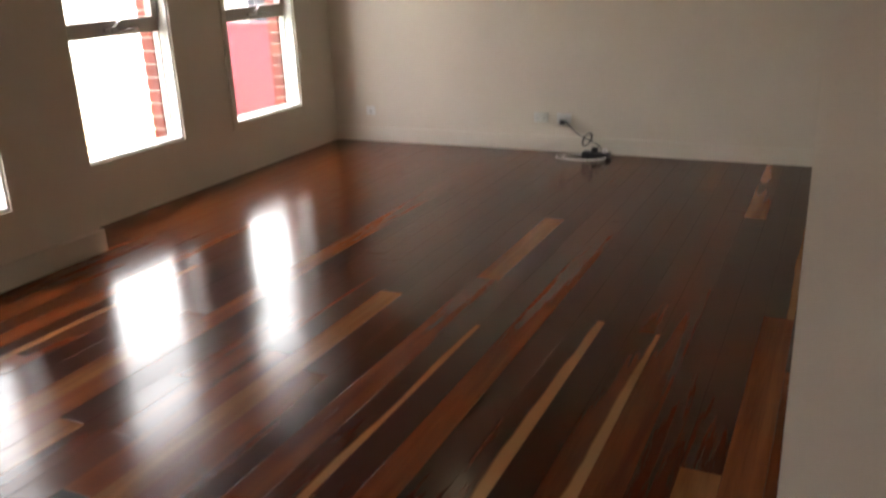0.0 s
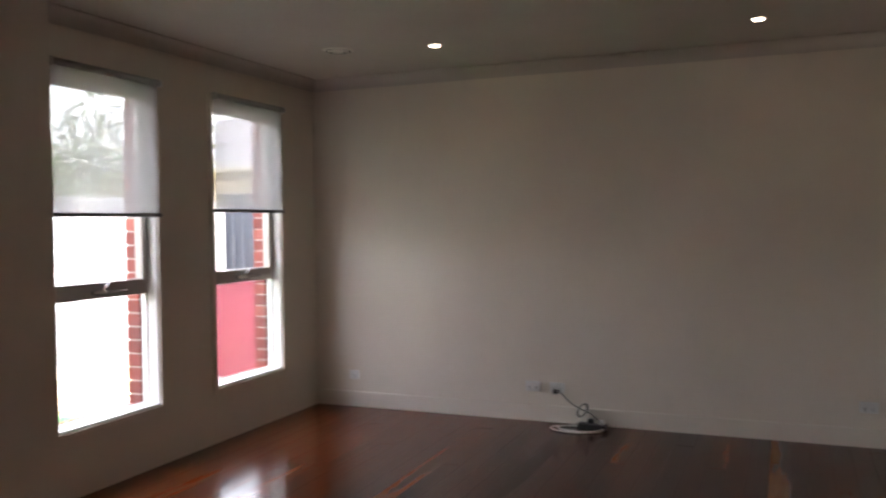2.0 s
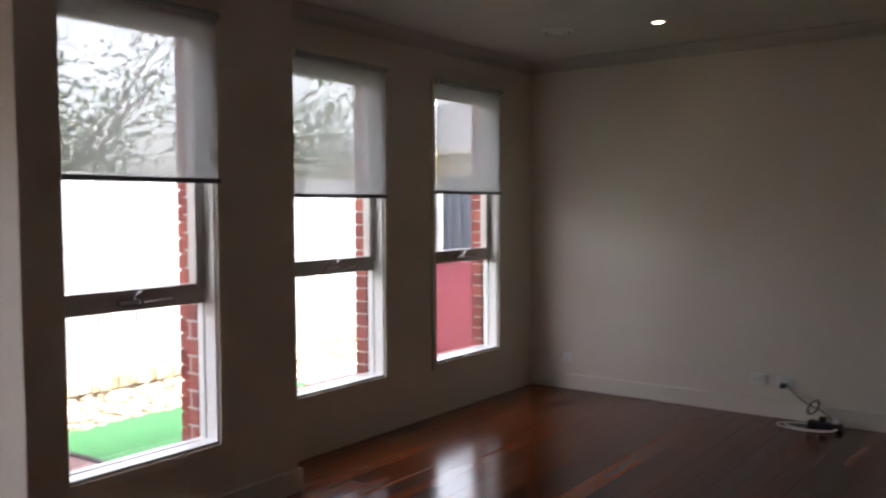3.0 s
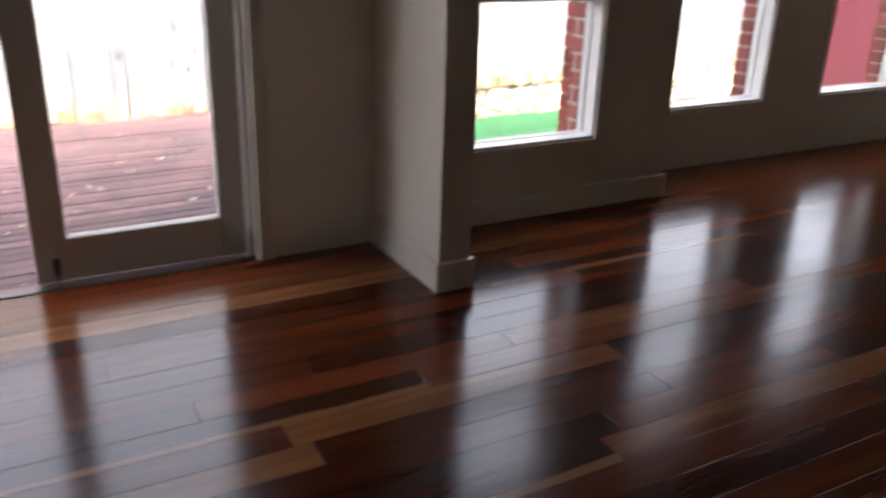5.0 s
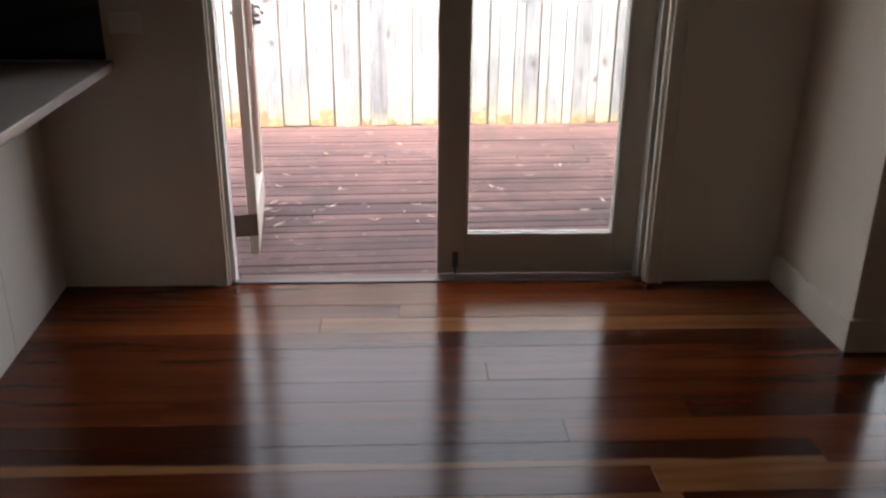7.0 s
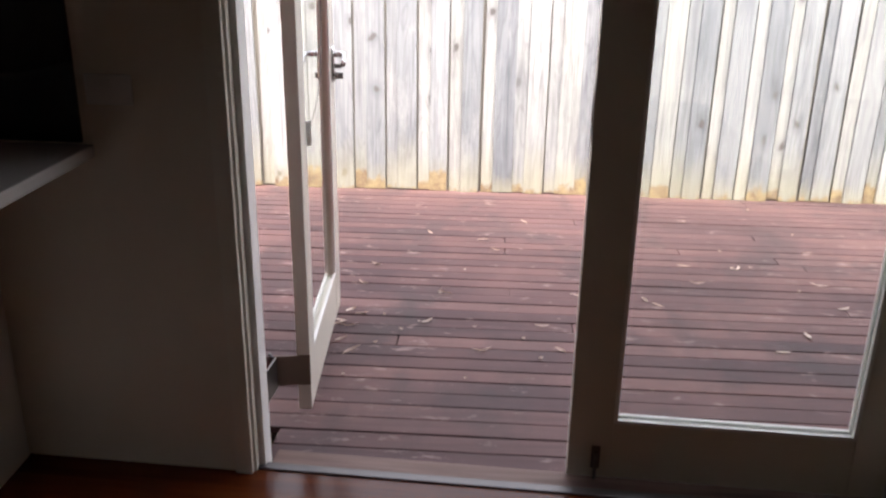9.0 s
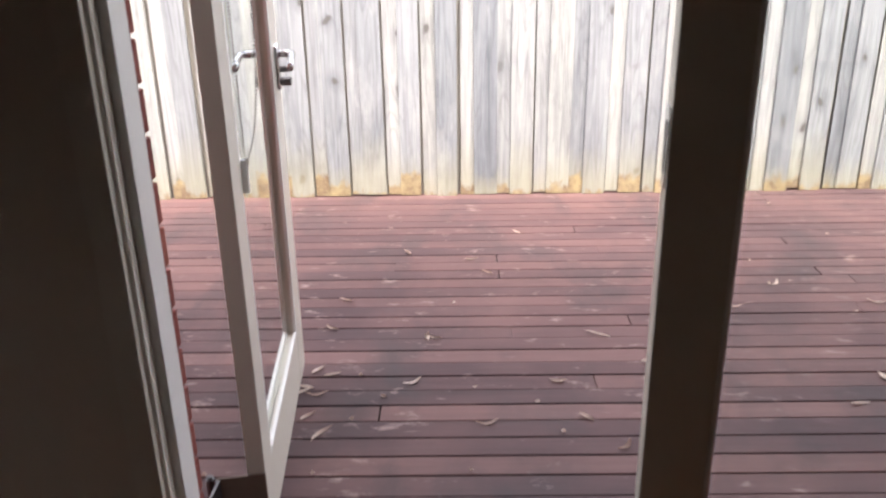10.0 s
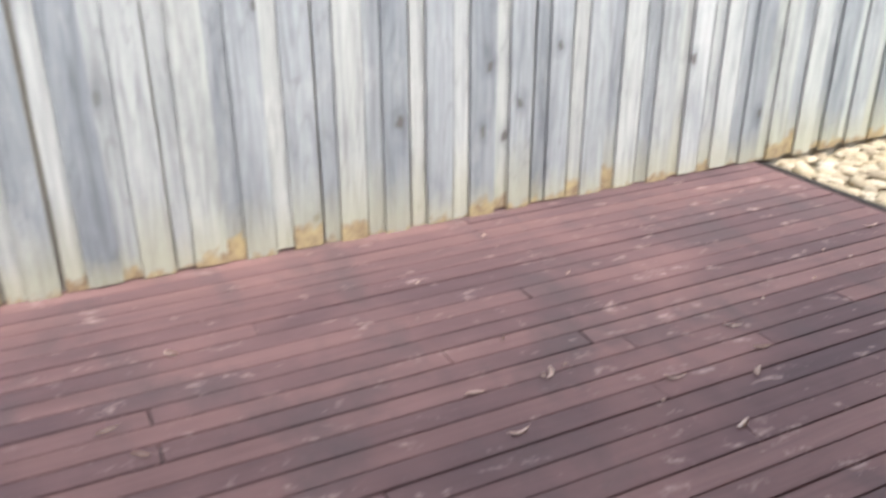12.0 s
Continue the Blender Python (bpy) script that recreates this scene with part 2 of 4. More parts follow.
def brick_sheet():
    m = mat("red_brick_face", 0.85)
    k = Net(m)
    bt = k.n("TexBrick", Scale=1.0)
    for key, val in (("Brick Width", 0.24), ("Row Height", 0.086), ("Mortar Size", 0.005)):
        bt.inputs[key].default_value = val
    bt.inputs["Color1"].default_value = (0.22, 0.05, 0.04, 1)
    bt.inputs["Color2"].default_value = (0.33, 0.085, 0.06, 1)
    bt.inputs["Mortar"].default_value = (0.5, 0.46, 0.41, 1)
    src = k.n("NewGeometry").outputs["Position"]
    sep, comb = k.n("SeparateXYZ"), k.n("CombineXYZ")
    k.l(src, sep.inputs[0])
    add = k.t.nodes.new("ShaderNodeMath")
    k.l(sep.outputs[0], add.inputs[0])
    k.l(sep.outputs[1], add.inputs[1])
    k.l(add.outputs[0], comb.inputs[0])
    k.l(sep.outputs[2], comb.inputs[1])
    k.l(comb.outputs[0], bt.inputs["Vector"])
    k.color(bt.outputs["Color"])
    k.bump(bt.outputs["Fac"], 0.6, -0.006)
    return m


BRICKFACE = brick_sheet()


def turf_mat():
    m = mat("artificial_turf", 0.8)
    k = Net(m)
    v = k.coords(world_space=True)
    k.color(k.ramp(k.noise(v, 9, 5, 0.7), [(0.3, (0.020, 0.125, 0.036)), (0.7, (0.036, 0.19, 0.058))]))
    k.bump(k.noise(v, 240, 3), 0.8, 0.01)
    return m


TURF = turf_mat()


def soil_mat():
    m = mat("earth_and_grit", 0.95)
    k = Net(m)
    v = k.coords(world_space=True)
    k.color(k.ramp(k.noise(v, 5, 6, 0.7), [(0.3, (0.20, 0.16, 0.10)), (0.7, (0.36, 0.30, 0.20))]))
    k.bump(k.noise(v, 60, 4), 0.8, 0.02)
    return m


SOIL = soil_mat()


def pebble_mat():
    m = mat("cream_river_pebble", 0.75)
    k = Net(m)
    r = k.n("NewGeometry").outputs["Random Per Island"]
    tone = k.ramp(r, [(0.0, (0.22, 0.165, 0.095)), (0.4, (0.38, 0.30, 0.18)), (0.75, (0.40, 0.32, 0.21)), (1.0, (0.48, 0.42, 0.32))])
    s = k.noise(k.coords(world_space=True), 40, 4)
    k.color(k.mix(0.25, tone, k.ramp(s, [(0.3, (0.3, 0.25, 0.2)), (0.7, (0.7, 0.65, 0.55))])))
    return m


PEBBLE = pebble_mat()


def leaf_mat(name, lo, hi, island=True):
    m = mat(name, 0.6)
    k = Net(m)
    src = k.n("NewGeometry").outputs["Random Per Island"] if island else k.n("ObjectInfo").outputs["Random"]
    tone = k.ramp(src, [(0.0, lo), (1.0, hi)])
    s = k.noise(k.coords(), 60, 4)
    k.color(k.mix(k.ramp(s, [(0.4, (0.4, 0.4, 0.4)), (0.6, (0, 0, 0))]), tone, k.mix(1.0, tone, (0.7, 0.65, 0.6), "MULTIPLY")))
    return m


DRYLEAF = leaf_mat("dry_gum_leaf", (0.50, 0.36, 0.30), (0.78, 0.66, 0.58), False)
FOLIAGE = leaf_mat("green_foliage", (0.035, 0.07, 0.02), (0.10, 0.15, 0.05))


def bark_mat():
    m = mat("grey_bark", 0.9)
    k = Net(m)
    s = k.noise(k.coords((8, 8, 1.5)), 3, 5)
    k.color(k.ramp(s, [(0.3, (0.10, 0.08, 0.06)), (0.7, (0.26, 0.22, 0.18))]))
    k.bump(s, 0.6, 0.02)
    return m


BARK = bark_mat()


def glass_mat():
    m = bpy.data.materials.new("clear_glass")
    m.use_nodes = True
    t = m.node_tree
    t.nodes.remove(t.nodes["Principled BSDF"])
    tr, gl, mx = t.nodes.new("ShaderNodeBsdfTransparent"), t.nodes.new("ShaderNodeBsdfGlossy"), t.nodes.new("ShaderNodeMixShader")
    gl.inputs["Roughness"].default_value = 0.01
    tr.inputs[0].default_value = (0.97, 0.985, 0.98, 1)
    mx.inputs[0].default_value = 0.035
    t.links.new(tr.outputs[0], mx.inputs[1])
    t.links.new(gl.outputs[0], mx.inputs[2])
    t.links.new(mx.outputs[0], t.nodes["Material Output"].inputs[0])
    return m


GLASS = glass_mat()


def blind_mat():
    """Sunscreen mesh: part open weave, part white yarn that glows when lit from behind."""
    m = bpy.data.materials.new("sunscreen_fabric")
    m.use_nodes = True
    t = m.node_tree
    t.nodes.remove(t.nodes["Principled BSDF"])
    mk = t.nodes.new
    tr, df, tl = mk("ShaderNodeBsdfTransparent"), mk("ShaderNodeBsdfDiffuse"), mk("ShaderNodeBsdfTranslucent")
    m1, m2 = mk("ShaderNodeMixShader"), mk("ShaderNodeMixShader")
    nz, rp, geo = mk("ShaderNodeTexNoise"), mk("ShaderNodeValToRGB"), mk("ShaderNodeNewGeometry")
    nz.inputs["Scale"].default_value = 3.0
    t.links.new(geo.outputs["Position"], nz.inputs["Vector"])
    t.links.new(nz.outputs[0], rp.inputs[0])
    rp.color_ramp.elements[0].color, rp.color_ramp.elements[1].color = (0.52, 0.53, 0.53, 1), (0.60, 0.61, 0.61, 1)
    t.links.new(rp.outputs[0], df.inputs[0])
    t.links.new(rp.outputs[0], tl.inputs[0])
    m1.inputs[0].default_value = 0.18
    m2.inputs[0].default_value = 0.86
    t.links.new(df.outputs[0], m1.inputs[1])
    t.links.new(tl.outputs[0], m1.inputs[2])
    t.links.new(tr.outputs[0], m2.inputs[1])
    t.links.new(m1.outputs[0], m2.inputs[2])
    t.links.new(m2.outputs[0], t.nodes["Material Output"].inputs[0])
    return m


BLIND = blind_mat()


def glow_mat(name, color, strength):
    m = mat(name, 0.5, base=color)
    b = m.node_tree.nodes["Principled BSDF"]
    b.inputs["Emission Color"].default_value = (*color, 1)
    b.inputs["Emission Strength"].default_value = strength
    return m


LAMP = glow_mat("downlight_globe", (1.0, 0.86, 0.66), 1.6)

# ---- mesh helpers ----


def part(name, bm, material, parent=None, label=""):
    me = bpy.data.meshes.new(name)
    bm.to_mesh(me)
    bm.free()
    me.materials.append(material)
    ob = new(name, me)
    if parent is not None:
        ob.parent = parent
    if label:
        ob["label"] = label
    return ob


def empty(name, m=None):
    ob = new(name)
    ob.empty_display_size = 0.1
    if m is not None:
        ob.matrix_basis = m
    return ob


def add_box(bm, lo, hi, bevel=0.0, m=None):
    r = bmesh.ops.create_cube(bm, size=1.0)
    vs = r["verts"]
    c = [(a + b) / 2 for a, b in zip(lo, hi)]
    s = [abs(b - a) for a, b in zip(lo, hi)]
    for v in vs:
        v.co = Vector((v.co.x * s[0] + c[0], v.co.y * s[1] + c[1], v.co.z * s[2] + c[2]))
    if bevel > 0:
        es = list({e for v in vs for e in v.link_edges})
        r2 = bmesh.ops.bevel(bm, geom=es, offset=bevel, segments=2, profile=0.7, affect="EDGES")
        vs = list({v for f in r2["faces"] for v in f.verts} | {v for v in vs if v.is_valid})
    if m is not None:
        for v in vs:
            v.co = m @ v.co
    return bm


def box(lo, hi, bevel=0.0, m=None):
    return add_box(bmesh.new(), lo, hi, bevel, m)


def smooth(ob):
    for p in ob.data.polygons:
        p.use_smooth = True
    return ob


def add_tube(bm, pts, radius, sides=8, closed=False):
    """A round cord through the points."""
    pts = [Vector(p) for p in pts]
    rings = []
    n = len(pts)
    for i, p in enumerate(pts):
        a = pts[(i - 1) % n] if (closed or i > 0) else pts[0]
        b = pts[(i + 1) % n] if (closed or i < n - 1) else pts[-1]
        d = (b - a).normalized()
        up = Vector((0, 0, 1)) if abs(d.z) < 0.9 else Vector((1, 0, 0))
        s = d.cross(up).normalized()
        u = s.cross(d)
        rad = radius(i / max(1, n - 1)) if callable(radius) else radius
        rings.append([bm.verts.new(p + rad * (math.cos(q) * s + math.sin(q) * u)) for q in (2 * math.pi * j / sides for j in range(sides))])
    for i in range(n if closed else n - 1):
        r0, r1 = rings[i], rings[(i + 1) % n]
        for j in range(sides):
            bm.faces.new((r0[j], r0[(j + 1) % sides], r1[(j + 1) % sides], r1[j]))
    if not closed:
        bm.faces.new(rings[0][::-1])
        bm.faces.new(rings[-1])
    bmesh.ops.recalc_face_normals(bm, faces=bm.faces[:])
    return bm


def solid_grid(us, vs, empty_cells, make):
    """Wall with openings: filled cells of a grid, pushed through its thickness. make(u, v, side) gives a point."""
    bm = bmesh.new()
    pt = {}

    def P(i, j, s):
        if (i, j, s) not in pt:
            pt[(i, j, s)] = bm.verts.new(make(us[i], vs[j], s))
        return pt[(i, j, s)]

    nu, nv = len(us) - 1, len(vs) - 1

    def full(i, j):
        return 0 <= i < nu and 0 <= j < nv and (i, j) not in empty_cells

    for i in range(nu):
        for j in range(nv):
            if not full(i, j):
                continue
            bm.faces.new((P(i, j, 0), P(i + 1, j, 0), P(i + 1, j + 1, 0), P(i, j + 1, 0)))
            bm.faces.new((P(i, j, 1), P(i, j + 1, 1), P(i + 1, j + 1, 1), P(i + 1, j, 1)))
            for di, dj, a, b in ((-1, 0, (i, j), (i, j + 1)), (1, 0, (i + 1, j), (i + 1, j + 1)), (0, -1, (i, j), (i + 1, j)), (0, 1, (i, j + 1), (i + 1, j + 1))):
                if not full(i + di, j + dj):
                    bm.faces.new((P(*a, 0), P(*b, 0), P(*b, 1), P(*a, 1)))
    bmesh.ops.recalc_face_normals(bm, faces=bm.faces[:])
    return bm


def wall_along_y(name, x0, x1, y0, y1, z0, z1, holes, material, label):
    ys = sorted({y0, y1, *[h[0] for h in holes], *[h[1] for h in holes]})
    zs = sorted({z0, z1, *[h[2] for h in holes], *[h[3] for h in holes]})
    gone = {(i, j) for i in range(len(ys) - 1) for j in range(len(zs) - 1) for h in holes
            if h[0] <= (ys[i] + ys[i + 1]) / 2 <= h[1] and h[2] <= (zs[j] + zs[j + 1]) / 2 <= h[3]}
    ob = part(name, solid_grid(ys, zs, gone, lambda u, v, s: (x1 if s else x0, u, v)), material)
    return tagged(ob, label, "wall", kind="structure")


def wall_along_x(name, y0, y1, x0, x1, z0, z1, material, label):
    ob = part(name, box((x0, y0, z0), (x1, y1, z1)), material)
    return tagged(ob, label, "wall", kind="structure")


# ---- plan, in metres ----
XA, XB = -3.495, -3.89          # inner faces of the door wall and of the recessed window wall
YFAR, YSTEP = 6.66, 3.61       # end wall; step between the two window walls
XR = 0.63                      # right wall of the living end
CEILING = 2.67
DECKZ = -0.035
SILL, HEAD = 0.372, 2.35
WIN = {1: (2.292, 3.105), 2: (3.957, 4.772), 3: (5.330, 6.152)}
DOOR = (-0.400, 1.345)         # frame opening of the double doors
DOORHEAD = 2.10
INNER = 0.13                   # lining thickness; brick skin beyond it
OUTER = 0.25
NIB = (1.87, 2.01)
NIBX = -2.87
WALLX = 0.050
DIV = (1.955, 2.055)            # faces of the dividing wall

# ---- large structure ----
hA = [(WIN[1][0], WIN[1][1], SILL, HEAD), (DOOR[0], DOOR[1], -0.4, DOORHEAD)]
hB = [(WIN[2][0], WIN[2][1], SILL, HEAD), (WIN[3][0], WIN[3][1], SILL, HEAD)]
wall_along_y("wall_west", XA, XA - INNER, -3.6, YSTEP, -0.4, CEILING, hA, WALL, "cream painted plaster wall with glazed double doors")
wall_along_y("wall_west_recess", XB, XB - INNER, YSTEP - INNER, YFAR + INNER, -0.4, CEILING, hB, WALL, "cream painted plaster wall with two tall windows")
wall_along_x("wall_step", YSTEP - INNER, YSTEP, XB + 0.0, XA - INNER, -0.4, CEILING, WALL, "short cream plaster return between the window walls")
grow = 0.0
BRICKDOOR = (-0.425, 1.322)
hA2 = [(WIN[1][0] + grow, WIN[1][1] - grow, SILL - 0.02, HEAD), (BRICKDOOR[0], BRICKDOOR[1], -0.4, DOORHEAD)]
wall_along_y("wall_west_brick", XA - INNER - 0.03, XA - OUTER + 0.012, -3.6, YSTEP - OUTER + 0.012, -0.4, 2.7, hA2, BRICKFACE, "red brick outer skin beside the timber deck")
wall_along_y("wall_recess_brick", XB - INNER - 0.03, XB - OUTER + 0.012, YSTEP - OUTER + 0.012, YFAR + OUTER, -0.4, 2.7, hB, BRICKFACE, "red brick outer skin round two windows")
brick_return = wall_along_x("wall_return_brick", YSTEP - OUTER + 0.012, YSTEP - OUTER + 0.09, XB - OUTER + 0.03, XA - OUTER + 0.03, -0.4, 2.7, MORTAR, "red brick return wall with pale mortar")
wall_along_x("wall_north", YFAR, YFAR + INNER, XB, 3.3, -0.4, CEILING, WALL, "cream painted plaster end wall")
wall_along_y("wall_east", XR, XR + 0.15, NIB[1], YFAR, 0.0, CEILING, [(NIB[1] - 0.01, 6.00, -0.1, 2.22)], WALL, "cream painted plaster wall with a wide opening")
wall_along_x("wall_nib", NIB[0], NIB[1], XA, NIBX, 0.0, CEILING, WALL, "short cream plaster nib wall beside the doors")
wall_along_x("wall_divider", DIV[0], DIV[1], WALLX, 2.6, 0.0, CEILING, WALL, "cream painted dividing wall end")
wall_along_x("wall_south", -3.72, -3.6, XA - OUTER, 2.6, -0.4, CEILING, WALL, "plain cream plaster wall")
wall_along_y("wall_far_east", 2.6, 2.72, -3.72, NIB[1], -0.4, CEILING, [], WALL, "plain cream plaster wall")
wall_along_x("wall_hall_south", NIB[1], NIB[1] + 0.1, 2.6, 3.3, -0.4, CEILING, WALL, "plain cream hallway wall")
wall_along_y("wall_hall_east", 3.2, 3.3, NIB[1], YFAR + INNER, -0.4, CEILING, [], WALL, "plain cream hallway wall")
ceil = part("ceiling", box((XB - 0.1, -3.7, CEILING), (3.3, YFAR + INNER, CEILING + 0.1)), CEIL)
tagged(ceil, "off-white plaster ceiling, its paint darkened as in shade", "ceiling", kind="structure")
roof = part("roof", box((XB - OUTER - 0.08, -4.2, 2.70), (3.6, YFAR + 0.9, 2.86)), ROOFTILE)
tagged(roof, "grey roof with overhanging eave", "roof", kind="structure")

ground = part("ground", box((-60, -60, -0.75), (60, 60, -0.42)), SOIL)
tagged(ground, "bare earth and grit ground", "ground", kind="structure")


def cornice(name, a, b, inward):
    """Cove cornice along a straight run under the ceiling."""
    a, b, n = Vector(a), Vector(b), Vector(inward)
    bm = bmesh.new()
    prof = [(0.0, 0.0), (0.0, -0.085), (0.008, -0.085)]
    for i in range(1, 7):
        q = i / 7 * math.pi / 2
        prof.append((0.085 - 0.077 * math.cos(q), -0.085 + 0.077 * math.sin(q)))
    prof += [(0.085, -0.008), (0.085, 0.0)]
    rows = []
    for p in (a, b):
        rows.append([bm.verts.new(p + n * u + Vector((0, 0, CEILING + w))) for u, w in prof])
    k = len(prof)
    for i in range(k):
        bm.faces.new((rows[0][i], rows[0][(i + 1) % k], rows[1][(i + 1) % k], rows[1][i]))
    bm.faces.new(rows[0])
    bm.faces.new(rows[1][::-1])
    bmesh.ops.recalc_face_normals(bm, faces=bm.faces[:])
    # same shade-darkened paint as the ceiling
    return tagged(part(name, bm, CEIL), "plaster cove cornice, its paint darkened as in shade", "cornice", kind="structure")


cornice("cornice_north", (XB, YFAR, 0), (XR, YFAR, 0), (0, -1, 0))
cornice("cornice_west", (XB, YSTEP, 0), (XB, YFAR, 0), (1, 0, 0))
cornice("cornice_east", (XR, NIB[1], 0), (XR, YFAR, 0), (-1, 0, 0))
cornice("cornice_west_near", (XA, NIB[1], 0), (XA, YSTEP, 0), (1, 0, 0))
cornice("cornice_door_wall", (XA, -3.6, 0), (XA, NIB[0], 0), (1, 0, 0))


def skirting(name, lo, hi):
    return tagged(part(name, box((*lo, 0.001), (*hi, 0.125), 0.004), TRIM), "painted timber skirting board", "skirting", kind="structure")


S = 0.017
skirting("baseboard_north", (XB + S, YFAR - S), (XR - S, YFAR))
skirting("baseboard_step", (XB + S * 0.3, YSTEP), (XA, YSTEP + S))
skirting("baseboard_window", (XA, NIB[1] + S), (XA + S, YSTEP + S))
skirting("baseboard_nib_back", (XA, NIB[1]), (NIBX, NIB[1] + S))
skirting("baseboard_nib_end", (NIBX, NIB[0] - S), (NIBX + S, NIB[1] + S))
skirting("baseboard_nib_front", (XA, NIB[0] - S), (NIBX, NIB[0]))
skirting("baseboard_east", (XR - S, 6.00 - S), (XR, YFAR))
skirting("baseboard_east_end", (XR, 6.00 - S), (XR + 0.15, 6.00))
skirting("baseboard_divider", (WALLX, DIV[0] - S), (2.6, DIV[0]))
skirting("baseboard_divider_end", (WALLX - S, DIV[0] - S), (WALLX, DIV[1] + S))

# ---- windows ----


def window(index, xin):
    """Tall window: white lining, fixed pane below, awning sash with winder above."""
    y0, y1 = WIN[index]
    w = empty(f"window_{index}", pose(xin, y0, SILL))
    tagged(w, "tall window with awning sash over a fixed pane", "window", kind="structure")
    W, H = y1 - y0, HEAD - SILL
    d0, d1 = -0.080, -0.122          # frame depth range, from the wall face outwards
    # lining
    for lo, hi in (((d0, 0.0, 0.0), (0.0, 0.012, H)), ((d0, W - 0.012, 0.0), (0.0, W, H)), ((d0, 0.012, H - 0.012), (0.0, W - 0.012, H))):
        part("lining", box(lo, hi, 0.001), REVEAL, w)
    part("window_sill", box((d0, 0.012, 0.0), (0.004, W - 0.012, 0.016), 0.003), REVEAL, w)
    # architrave
    a = 0.045
    for lo, hi in (((0, -a, -a), (0.014, 0, H + a)), ((0, W, -a), (0.014, W + a, H + a)), ((0, 0, -a), (0.014, W, 0)), ((0, 0, H), (0.014, W, H + a))):
        part("architrave", box(lo, hi, 0.003), WALL, w)
    # outer frame
    f = 0.020
    for lo, hi in (((d1, 0.0, 0.0), (d0, f, H)), ((d1, W - f, 0.0), (d0, W, H)), ((d1, f, 0.0), (d0, W - f, f)), ((d1, f, H - f), (d0, W - f, H))):
        part("window_frame", box(lo, hi, 0.003), REVEAL, w)
    tz = (1.080 if index == 1 else 1.113) - SILL
    part("transom", box((d1 - 0.004, f, tz - 0.035), (d0 + 0.006, W - f, tz + 0.03), 0.004), FRAME, w, "brown-grey transom bar")
    # awning sash
    s = 0.05
    z0, z1 = tz + 0.03, H - f
    for lo, hi in (((d1 + 0.005, f, z0), (d0 + 0.02, f + s, z1)), ((d1 + 0.005, W - f - s, z0), (d0 + 0.02, W - f, z1)),
                   ((d1 + 0.005, f + s, z0), (d0 + 0.02, W - f - s, z0 + 0.03)), ((d1 + 0.005, f + s, z1 - s), (d0 + 0.02, W - f - s, z1))):
        part("sash", box(lo, hi, 0.004), FRAME, w, "brown-grey awning sash")
    for zz0, zz1 in ((f, tz - 0.035), (z0 + 0.03, z1 - s)):
        in_sash = zz0 > tz
        yy = f + (s if in_sash else 0)
        p = part("pane", box((-0.104, yy, zz0), (-0.100, W - yy, zz1)), GLASS, w, "clear glass pane")
        p.visible_shadow = False
    # chain winder
    wd = part("winder", box((d0 + 0.006, W / 2 - 0.07, tz - 0.008), (d0 + 0.03, W / 2 + 0.03, tz + 0.014), 0.005), CHROME, w, "satin metal window winder")
    add = bmesh.new()
    add_tube(add, [(d0 + 0.022, W / 2 - 0.01, tz + 0.012), (d0 + 0.045, W / 2 + 0.01, tz + 0.035), (d0 + 0.05, W / 2 + 0.03, tz + 0.055)], 0.007)
    add_tube(add, [(d0 + 0.018, W / 2 + 0.06, tz + 0.0), (d0 + 0.018, W / 2 + 0.2, tz + 0.004)], 0.006)
    smooth(part("winder_arm", add, CHROME, wd, "satin metal winder arm"))
    return w


window(1, XA)
window(2, XB)
window(3, XB)


def blind(index, xin):
    y0, y1 = WIN[index]
    W = y1 - y0
    b = empty("roller_blind", pose(xin + 0.016, y0, HEAD + 0.03))
    tagged(b, "half-lowered white sunscreen roller blind over a window", "blind", "window blinds")
    zb = (1.622, 1.566, 1.600)[index - 1] - HEAD - 0.03
    bm = bmesh.new()
    add_tube(bm, [(0.022, -0.006, 0.0), (0.022, W + 0.006, 0.0)], 0.018, 14)
    smooth(part("roller_tube", bm, BLIND, b))
    fab = bmesh.new()
    n = 10
    rows = []
    for i in range(n + 1):
        z = -i / n * (-zb)
        rows.append([fab.verts.new((0.006 + 0.0015 * math.sin(i * 1.7 + index), y, z)) for y in (-0.004, W * 0.5, W + 0.004)])
    for i in range(n):
        for j in range(2):
            fab.faces.new((rows[i][j], rows[i][j + 1], rows[i + 1][j + 1], rows[i + 1][j]))
    fabric = smooth(part("fabric", fab, BLIND, b, "white translucent sunscreen fabric"))
    part("bottom_bar", box((-0.001, -0.016, zb - 0.014), (0.013, W + 0.016, zb + 0.010), 0.005), DARKMETAL, fabric, "dark metal bottom bar")
    for yy in (-0.012, W + 0.006):
        part("bracket", box((-0.002, yy, -0.025), (0.04, yy + 0.006, 0.022), 0.002), PLASTIC, b, "white plastic bracket")
    return b


for i_, x_ in ((1, XA), (2, XB), (3, XB)):
    blind(i_, x_)

# ---- double doors to the deck ----
trim = empty("door_frame", pose(XA, 0, 0))
tagged(trim, "white painted timber frame of double doors", "door frame", kind="structure")
# hinge side of the open leaf: plaster edge, two beads, rebate, jamb
for nm_, x0_, x1_, yf_, mt_ in (("architrave", -0.004, 0.010, -0.385, TRIM), ("architrave_bead", -0.026, -0.004, -0.377, TRIM), ("jamb", -0.082, -0.026, -0.360, REVEAL)):
    part(nm_, box((x0_, -0.432, -0.02), (x1_, yf_, DOORHEAD + (0.05 if x1_ > 0 else 0.0)), 0.002), mt_, trim)
part("outer_jamb", box((-0.175, -0.44, -0.05), (-0.082, -0.398, DOORHEAD), 0.003), REVEAL, trim)
